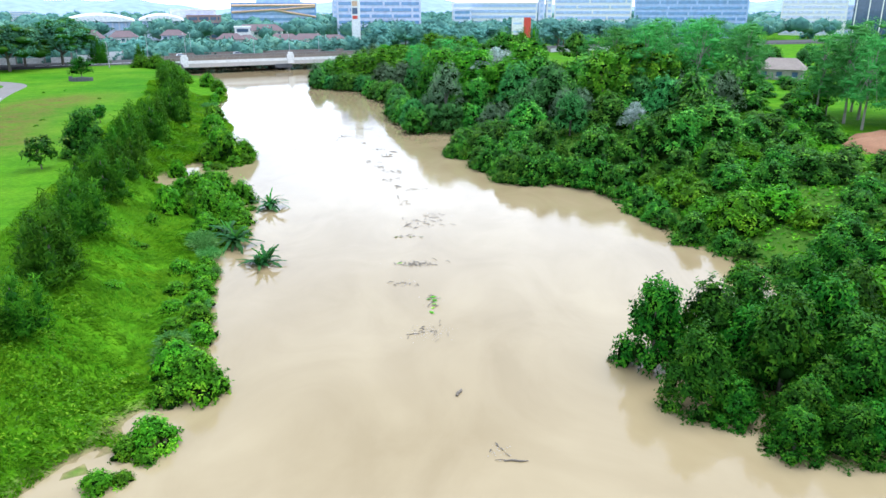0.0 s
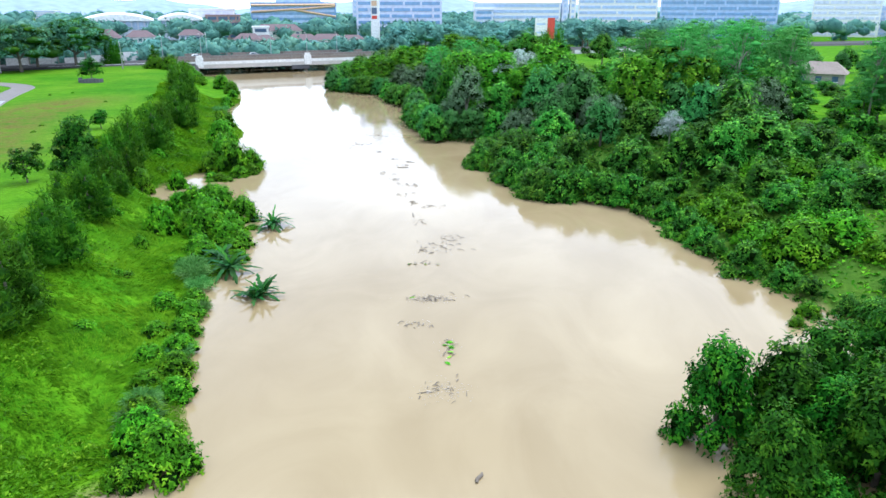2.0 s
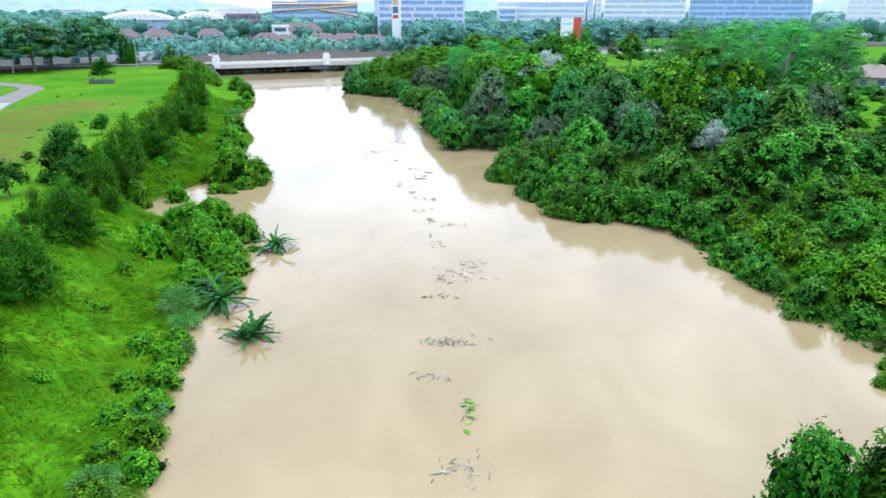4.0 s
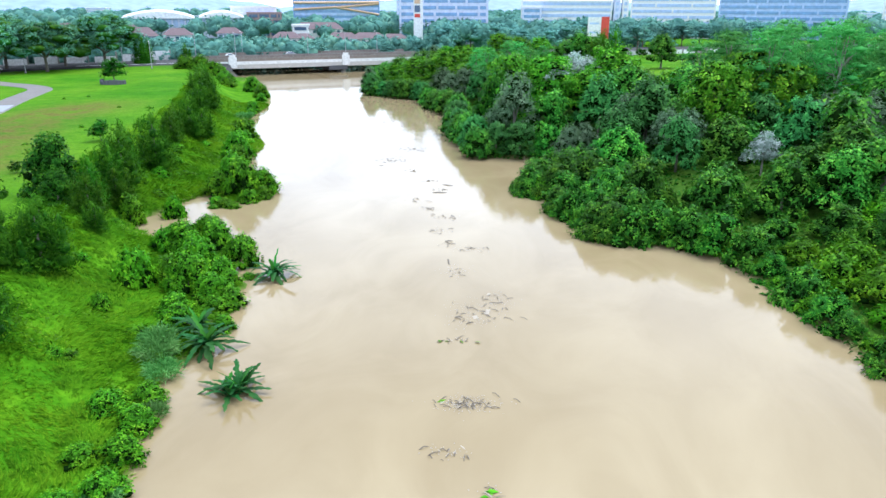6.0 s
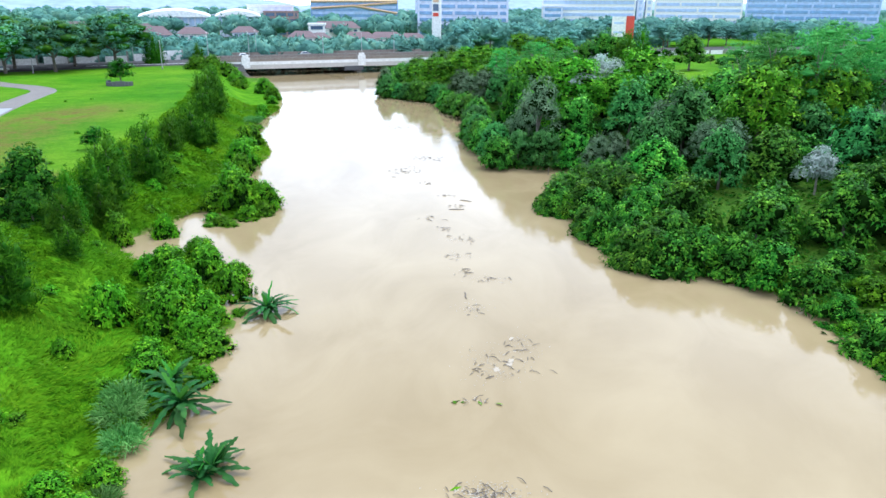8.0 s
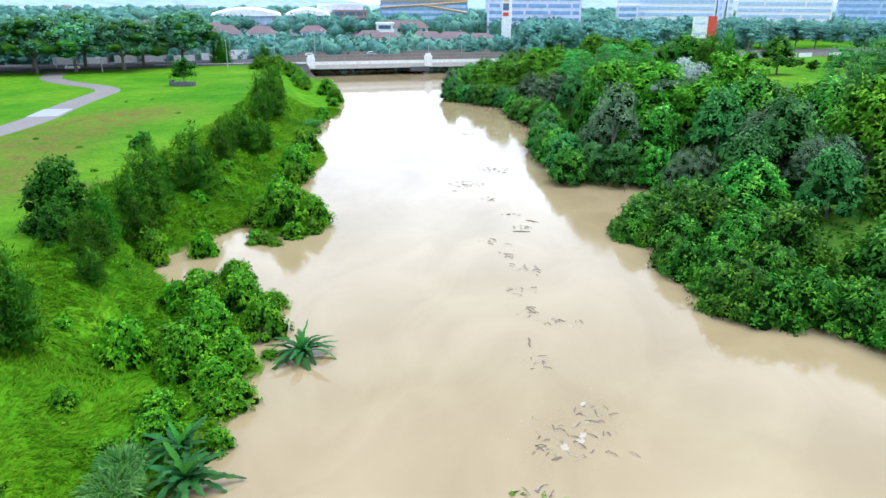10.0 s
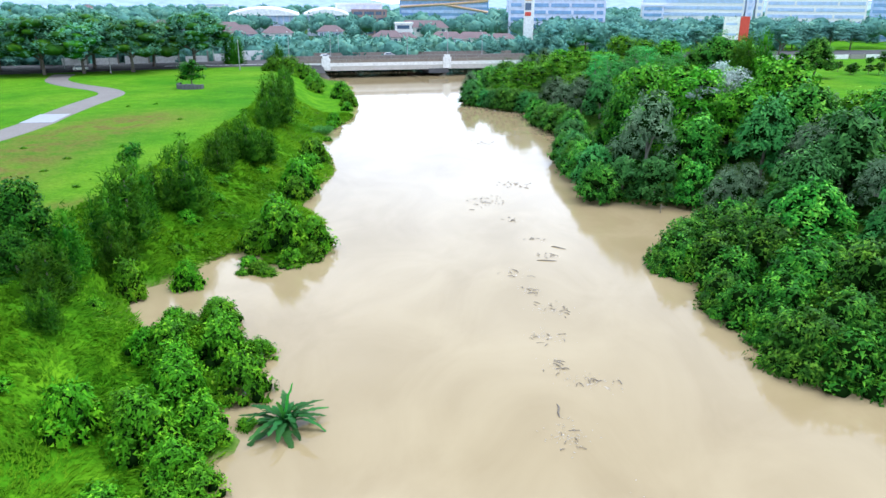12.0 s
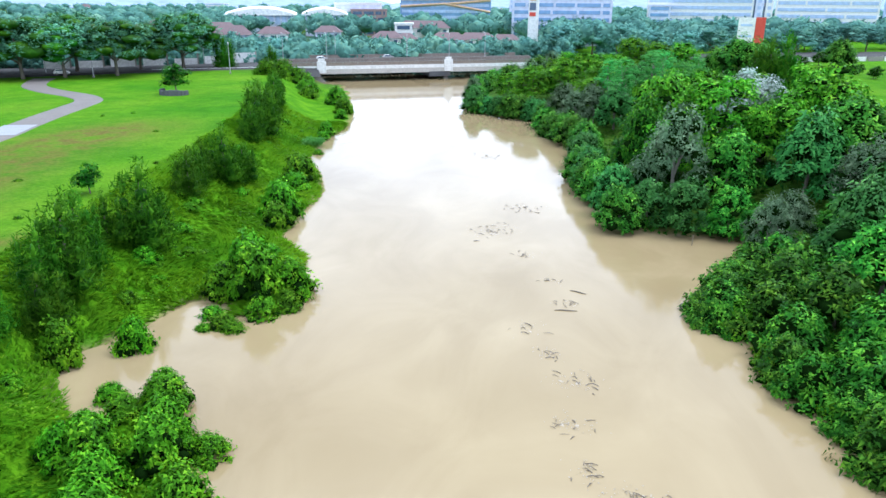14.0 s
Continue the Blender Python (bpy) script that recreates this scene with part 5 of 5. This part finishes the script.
for x, y, w, d, t, e, r in ((-113, 401, 13, 9, 8, 9.6, 12.6), (-105, 404, 9, 8, 20, 9.3, 11.8), (-86, 408, 16, 10, 10, 9.0, 12.2), (-73, 411, 17, 10, 5, 9.2, 12.2), (-60, 413, 13, 9, 12, 9.0, 11.6),
                            (-110, 454, 27, 12, 12, 12.6, 16.2), (-178, 374, 18, 11, 30, 11.0, 15.0), (-166, 392, 13, 10, 20, 11.0, 14.2), (-196, 398, 15, 11, 35, 12, 15.6), (-230, 380, 14, 10, 40, 11, 14.6),
                            (-150, 420, 12, 9, 15, 11, 14.0), (-250, 430, 16, 10, 35, 12, 15.5)):
    house(x, y, w, d, t, e, r, WHITE_PAINT if w % 2 else LILAC)
office((-118.5, 430, -110, 432), 4, 14.6, 9, WHITE_PAINT, DARK_GLASS, 3, "small white villa among red roofs", "villas")
house(105, 231, 13, 8, -30, 7.2, 10.4, CONCRETE, "weathered grey-brown roofed hut in a clearing", STAINED)
rng_town = random.Random(21)
for k in range(34):
    a, dist = rng_town.uniform(-50, 34), rng_town.uniform(760, 1500)
    x, y = math.sin(radians(a)) * dist, math.cos(radians(a)) * dist
    w, top = rng_town.uniform(18, 60), rng_town.uniform(9, 26)
    if k % 3:
        office((x - w / 2, y, x + w / 2, y), 3, top, 15, rng_town.choice((WHITE_PAINT, LILAC, PALE_BLUE)), PALE_BLUE, max(2, int(top / 4)), "pale low block far off, coloured as if hazed", "distant blocks")
    else:
        house(x, y, w * 0.6, 14, rng_town.uniform(-20, 20), top * 0.6, top * 0.6 + 5, WHITE_PAINT, "red-roofed house far off, its tiles paled for haze")

# bare red earth at the wood's edge
earth_rng = np.random.default_rng(77)
for k, (x, y, w, d, t) in enumerate(((69, 113, 9, 5.5, 60), (75, 121, 9, 4, 20))):
    vs = [(0, 0, 1.1)]
    for ring, (q, z) in enumerate(((0.45, 1.0), (0.8, 0.55), (1.0, -0.5))):
        for s in range(20):
            a = s * math.pi / 10
            j = earth_rng.uniform(0.88, 1.12)
            vs.append((math.cos(a) * w * q * j, math.sin(a) * d * q * j, z * earth_rng.uniform(0.85, 1.15)))
    tris = np.array([(0, 1 + s, 1 + (s + 1) % 20) for s in range(20)])
    quads = np.array([(1 + r * 20 + s, 21 + r * 20 + s, 21 + r * 20 + (s + 1) % 20, 1 + r * 20 + (s + 1) % 20) for r in range(2) for s in range(20)])
    heap = tagged(new("earth_mound", quick_mesh("earth_mound", vs, [tris, quads], [EARTH], smooth=True)), "bare red earth heap at the edge of the woods", "earth heap", "earth heaps")
    heap.location, heap.rotation_euler.z = (x, y, ground_z(x, y)), radians(t)

# signs
pyl = thing("sign_tower", "tall white sign tower with coloured panels", "sign", at=(-44.4, 387.5, 0))
part("shaft", box(-2.1, -1, 4, 2.1, 1, 40), WHITE_PAINT, pyl, "", 0.1)
for z0, z1, mt in ((26.2, 28.6, ORANGE), (22.4, 25.4, DARK_GLASS), (20, 21.6, RED)):
    part("panel", box(-1.6, -1.12, z0, 1.0, -0.98, z1), mt, pyl)
bill = thing("billboard", "white and red roadside billboard on a post", "billboard", at=(35.5, 345, 0))
bill.rotation_euler.z = radians(-12)
part("white_board", box(-4.2, -0.3, 13.2, 1.2, 0.3, 21.0), WHITE_PAINT, bill, "white printed board")
part("red_board", box(1.3, -0.35, 12.4, 4.4, 0.35, 21.2), RED, bill, "red board")
for z0 in (14.6, 18.2):
    part("print_bar", box(-3.4, -0.36, z0, 0.4, -0.3, z0 + 0.7), PALE_BLUE, bill)
part("post", rod((0, 0.2, 3), (0, 0.2, 13.4), 0.35, 0.3, 10), METAL, bill)
# fence by the far road
for k in range(14):
    x = 30 + k * 7.0
    y = along([(q, p) for p, q in ROAD], x) - 9
    fw = thing("roadside_wall", "pale low wall panel beside the far road", "wall", "roadside walls", (x, y, 4.2))
    fw.rotation_euler.z = radians(31)
    part("panel", box(-3.6, -0.12, -0.8, 3.6, 0.12, 1.5), WHITE_PAINT if k % 3 else CONCRETE, fw)
    part("pillar", box(3.6, -0.2, -0.8, 4.0, 0.2, 1.8), CONCRETE, fw)
gate_rng = random.Random(4)
for k in range(7):
    x = -176 + k * 7.2
    y = along([(q, p) for p, q in ROAD], x) + 27
    fw = thing("avenue_wall", "white boundary wall behind the avenue trees", "wall", "avenue walls", (x, y, 5.4))
    fw.rotation_euler.z = radians(40)
    part("panel", box(-3.6, -0.15, -1, 3.6, 0.15, gate_rng.uniform(1.6, 3.2)), WHITE_PAINT, fw)
    part("pillar", box(3.6, -0.25, -1, 4.1, 0.25, 3.4), CONCRETE, fw)


def hills():
    """Low wooded ridges on the skyline."""
    vs, fs = [], []
    n = 120
    for k in range(n + 1):
        a = radians(-62 + 115 * k / n)
        top = 47 + 13 * math.sin(k * 0.23) + 9 * math.sin(k * 0.61 + 1) + 4 * math.sin(k * 1.7) + 22 * math.exp(-((k - 22) / 12) ** 2)
        for dist, z in ((2300, -5), (2500, top * 0.7), (2700, top), (3200, -5)):
            vs.append((math.sin(a) * dist, math.cos(a) * dist, z))
    for k in range(n):
        for j in range(3):
            a = 4 * k + j
            fs.append((a, a + 1, a + 5, a + 4))
    tagged(new("backdrop", quick_mesh("hills", vs, np.array(fs)[:, ::-1], [HILL], smooth=True)), "wooded hills on the skyline, tinted blue for haze", "hills", kind="structure")


hills()


# ---- countless plants: far woods, grass, weeds ----
def far_canopy():
    rng = np.random.default_rng(31)
    n = 2900
    a = np.radians(rng.uniform(-56, 42, n))
    dist = 330 + 1300 * rng.uniform(0, 1, n) ** 2.6
    x, y = np.sin(a) * dist, np.cos(a) * dist
    r = rng.uniform(4.6, 7.6, n) * (1 + dist / 4000)
    road_y = np.interp(x, [p[0] for p in ROAD], [p[1] for p in ROAD])
    keep = (y > road_y + 34) & ~((np.abs(x + 100) < 60) & (y < 400) & (y > 330) & (rng.uniform(0, 1, n) < 0.3))
    cores, leaves, faces, normals, count = [], [], [], [], 0
    for k in np.nonzero(keep)[0]:
        v1, f1 = ICO[1]
        rise = 3.5 + r[k] * (0.35 if x[k] < -40 and y[k] < 432 else 1.3)
        size = np.array([r[k], r[k], r[k] * 0.75])
        place = np.array([x[k], y[k], rise])
        cores.append(v1 * size * 0.8 + place)
        faces.append(f1 + count)
        normals.append(v1)
        count += len(v1)
        d = unit(rng.normal(size=(100 if dist[k] < 520 else 36, 3)))
        d[:, 2] = np.abs(d[:, 2]) - 0.2
        lumpy = 0.92 + 0.22 * np.sin(d[:, [0]] * 6 + k) * np.sin(d[:, [1]] * 7 + 2 * k)
        leaves.append((d * size * lumpy + place, unit(d + 0.4 * (lumpy - 0.92))))
    B, O = np.concatenate([q[0] for q in leaves]), np.concatenate([q[1] for q in leaves])
    lv, lf = leaf_points(rng, B, unit(rng.normal(size=B.shape)), O, 1.9, 1.5, 0.1)
    bend = np.repeat(unit(O + rng.normal(size=O.shape) * 0.25), 3, 0)
    # the haze over these woods is only their tinted leaf colour
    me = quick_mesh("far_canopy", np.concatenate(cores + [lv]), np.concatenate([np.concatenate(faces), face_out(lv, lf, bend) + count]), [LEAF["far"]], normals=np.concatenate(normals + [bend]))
    tagged(new("distant_woods", me), "woods filling the distance, tinted blue-green for haze", "woods", kind="stuff")


def lumps(x, y):
    """How high the weeds stand: uneven mounds."""
    return np.clip(0.35 + 0.5 * ripple(x, y, 0.9) + 0.35 * ripple(x + 7, y - 3, 2.1), 0, 1.2)


def bank_grass():
    rng = np.random.default_rng(41)
    n = 130000
    y = 26 + 190 * rng.uniform(0, 1, n) ** 1.7
    x = np.interp(y, TL[:, 1], TL[:, 0]) + rng.uniform(-7, 32, n)
    h, d = height(x, y), shore_distance(x, y)
    tuft = lumps(x, y) + 0.3 * ripple(x - 5, y + 2, 0.31)
    ok = (h > 0.03) & (d > 0.1) & is_west(x, y)
    x, y, h, tuft = x[ok], y[ok], h[ok], np.clip(tuft[ok], 0, 1.3)
    per = 3
    far = np.repeat(np.clip(y / 80, 0.8, 1.8), per)[:, None]
    base = np.repeat(np.stack([x, y, h - 0.05 + 0.38 * tuft], 1), per, 0) + rng.normal(size=(len(x) * per, 3)) * np.array([0.16, 0.16, 0.03])
    # the blades lie over in swathes, first one way and then another
    swing = 0.5 * x + 0.21 * y + 1.6 * np.sin(0.4 * y + 0.3 * x)
    lean = np.repeat(np.stack([np.sin(swing), np.cos(swing * 0.8), np.zeros(len(x))], 1), per, 0)
    way = unit(np.array([0, 0, 0.5]) + lean * 0.75 + rng.normal(size=base.shape) * 0.22)
    side = unit(np.cross(way, np.array([0, 0, 1.0]) + rng.normal(size=base.shape) * 0.4))
    L = rng.uniform(0.3, 0.65, (len(base), 1)) * far ** 0.5
    W = 0.06 * far
    v = np.stack([base - side * W, base + side * W, base + way * L + np.array([0, 0, -0.16])], 1).reshape(-1, 3)
    slope = (lumps(x + 0.3, y) - lumps(x - 0.3, y), lumps(x, y + 0.3) - lumps(x, y - 0.3))
    bend = np.repeat(unit(np.stack([-slope[0] * 0.9, -slope[1] * 0.9, np.ones(len(x))], 1)), per, 0) + rng.normal(size=base.shape) * 0.12 + lean * 0.25
    bend = np.repeat(unit(bend), 3, 0)
    f = face_out(v, np.arange(len(v)).reshape(-1, 3), bend)
    me = quick_mesh("grass_blades", v, f, [LEAF["grass"]], normals=bend)
    tagged(new("bank_grass", me), "tall rank bright green grass lying in swathes", "grass", kind="stuff")
    # broad-leaved weeds along the foot of the slope and in the near hollow
    n = 60000
    y = 28 + 185 * rng.uniform(0, 1, n) ** 1.6
    x = np.interp(y, TL[:, 1], TL[:, 0]) + rng.uniform(-3, 34, n)
    h, d, m = height(x, y), shore_distance(x, y), ripple(x * 0.8 + 11, y * 0.8, 0.33) + 0.5 * ripple(x, y, 0.8)
    ok = (h > 0.03) & (d > 0.0) & is_west(x, y) & (m > 0.55 - 0.75 * np.clip(1 - d / 5, 0, 1) - 0.5 * (y < 48))
    x, y, h, m = x[ok], y[ok], h[ok], m[ok]
    up = np.clip(m + 0.2, 0, 1) * rng.uniform(0.2, 1.0, len(x)) * 0.75
    base = np.stack([x, y, h + up], 1)
    way = unit(rng.normal(size=base.shape) * np.array([1, 1, 0.4]))
    nor = unit(np.array([0, 0, 1.0]) + rng.normal(size=base.shape) * 0.3)
    v, f = leaf_quads(rng, base, way, nor, 0.32, 0.15, 0.25)
    bend = np.repeat(nor, 4, 0)
    me = quick_mesh("weed_leaves", v, face_out(v, f, bend), [LEAF["bright"]], normals=bend)
    tagged(new("bank_weeds", me), "broad-leaved green weeds in mounds on the bank", "weeds", kind="stuff")


def wood_floor():
    """Undergrowth between the trees of the east bank, and rank grass in its clearings."""
    rng = np.random.default_rng(51)
    n = 42000
    y = 34 + 220 * rng.uniform(0, 1, n) ** 1.3
    S = np.array(RIGHT_SHORE, float)
    x = np.interp(y, S[:, 1], S[:, 0]) + rng.uniform(0, 66, n)
    h, d = height(x, y), shore_distance(x, y)
    open_air = np.zeros(n, bool)
    for cx, cy, r in CLEARINGS:
        open_air |= (x - cx) ** 2 + (y - cy) ** 2 < (r + 1.5) ** 2
    # outside clearings the leaves are coloured darker, painting in the shade between trees
    for ok, mat, name, label, rise in (((d > 0.2) & ~is_west(x, y) & ~open_air, LEAF["deep"], "undergrowth", "tangled undergrowth coloured dark for shade below the trees", 0.9),
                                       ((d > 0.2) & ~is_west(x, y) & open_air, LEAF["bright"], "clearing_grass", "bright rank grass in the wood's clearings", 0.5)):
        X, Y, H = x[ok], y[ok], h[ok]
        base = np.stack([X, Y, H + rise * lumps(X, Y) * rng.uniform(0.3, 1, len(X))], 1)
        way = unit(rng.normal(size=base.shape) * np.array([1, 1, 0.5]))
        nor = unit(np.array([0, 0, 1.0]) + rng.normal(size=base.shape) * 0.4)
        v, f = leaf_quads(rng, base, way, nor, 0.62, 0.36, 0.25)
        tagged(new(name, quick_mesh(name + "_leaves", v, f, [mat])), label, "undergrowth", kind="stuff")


far_canopy()
bank_grass()
wood_floor()


# ---- drift on the water ----
def raft(x, y, seed, wide, long, sticks, scraps, green=0):
    """A drifting tangle of sticks, pale scraps and scum."""
    rng = np.random.default_rng(seed)
    ob = thing("drift_raft", "drifting tangle of sticks and pale scraps on the water", "driftwood", "drift on the river", (x, y, 0))
    pieces = []
    for k in range(int(sticks * 1.4)):
        px, py = rng.normal() * wide * 0.35, rng.normal() * long * 0.35
        a, L = rng.uniform(0, math.pi), rng.uniform(0.2, 0.8)
        r = rng.uniform(0.012, 0.03)
        pieces.append(tube([(px - math.cos(a) * L / 2, py - math.sin(a) * L / 2, 0.02), (px, py, 0.06 + rng.uniform(0, 0.08)), (px + math.cos(a) * L / 2, py + math.sin(a) * L / 2, 0.03)], [r, r * 1.2, r * 0.6], 5))
    for k in range(1 + sticks // 8):
        sc = flat_patch("scum", seed * 10 + k, rng.uniform(0.15, 0.4) * wide * 0.4, rng.uniform(0.1, 0.3) * long * 0.4, 0.006 + 0.003 * k, FOAM, ob, 16, 0.6)
        sc.location = (rng.normal() * wide * 0.3, rng.normal() * long * 0.3, 0)
        sc.rotation_euler.z = rng.uniform(0, 3)
    v, f = join_arrays(pieces)
    tagged(part_mesh("stick_tangle", quick_mesh("raft_sticks", v, f, [WOOD]), ob, "wet sticks"), kind="stuff")
    for nm, n, mt, s0, lab in (("scrap_patch", scraps * 2, PALE_WOOD, 0.13, "pale bleached scraps"), ("leaf_patch", green, LEAF["bank"], 0.6, "green torn leaves")):
        if n:
            b = np.stack([rng.normal(size=n) * wide * 0.36, rng.normal(size=n) * long * 0.36, rng.uniform(0.015, 0.06, n)], 1)
            w = unit(rng.normal(size=b.shape) * np.array([1, 1, 0.12]))
            v, f = leaf_quads(rng, b, w, unit(np.array([0, 0, 1.0]) + rng.normal(size=b.shape) * 0.2), s0, s0 * 0.5, 0.0)
            tagged(part_mesh(nm, quick_mesh("raft_" + nm, v, f, [mt]), ob, lab), kind="stuff")


for k, (x, y, w, l, st, sc, gr) in enumerate([(-1.3, 53, 2.6, 2.4, 14, 60, 0), (-1.0, 59.5, 1.2, 2.6, 6, 20, 16), (-3.6, 64, 2.6, 1.2, 8, 16, 0), (-4.2, 79, 1.8, .8, 6, 10, 5), (-2.8, 69.5, 3.2, 1.5, 26, 110, 2),
                                              (-3.0, 84, 3.6, 3.4, 22, 90, 0), (-1.2, 87.4, 2.2, 3.2, 8, 50, 0), (-5.4, 94.5, 2.0, 2.6, 6, 40, 0), (-4.2, 101.5, 2.8, 1.6, 8, 34, 0), (-7.0, 103.4, 1.4, 2.6, 7, 16, 0)]):
    raft(x, y, 60 + k, w, l, st, sc, gr)
for k, (x, y, w, l, st, sc, gr) in enumerate([(-8.0, 108, 2.2, 1.8, 8, 30, 0), (-8.4, 113.6, 2.8, 2.4, 10, 30, 0), (-12.6, 122, 1.6, 2.6, 7, 16, 0), (-10.6, 117.4, 1.6, 1.6, 6, 18, 0), (-9.8, 127.6, 2.6, 1.2, 8, 8, 0),
                                              (-19.8, 147.5, 3.8, 4.0, 20, 90, 0), (-17.5, 158, 4.0, 3.4, 14, 40, 0), (-15, 140, 2.0, 1.4, 6, 12, 0), (-12, 133, 2.4, 1.2, 6, 10, 0), (-28, 190, 5, 6, 14, 50, 0), (3.2, 36.5, 1.0, 1.2, 4, 10, 0)]):
    raft(x, y, 90 + k, w, l, st, sc, gr)


def log(x, y, length, turn, r=0.08):
    ob = thing("floating_log", "dark waterlogged branch afloat on the river", "log", "drift on the river", (x, y, 0))
    ob.rotation_euler.z = radians(turn)
    v, f = tube([(-length / 2, 0, 0.02), (-length * .2, .06, 0.06), (length * .2, -.05, 0.07), (length / 2, .03, 0.03)], [r * .7, r, r * .9, r * .4], 7)
    part_mesh("branch", quick_mesh("log_branch", v, f, [WOOD], smooth=True), ob)


log(4.2, 35.6, 1.4, 0, .06)
log(1.1, 43.4, 1.0, 70, .12)
log(-9.8, 126, 2.0, 8, .05)
log(-9, 130.5, 1.7, -20, .05)
log(-6.2, 97.2, 1.6, 100, .06)
stake = thing("stake", "thin dark stake standing in the water", "stake", at=(2.3, 147.6, 0))
part("shaft", rod((0, 0, -1), (0.06, 0, 1.2), 0.07, 0.05), WOOD, stake)
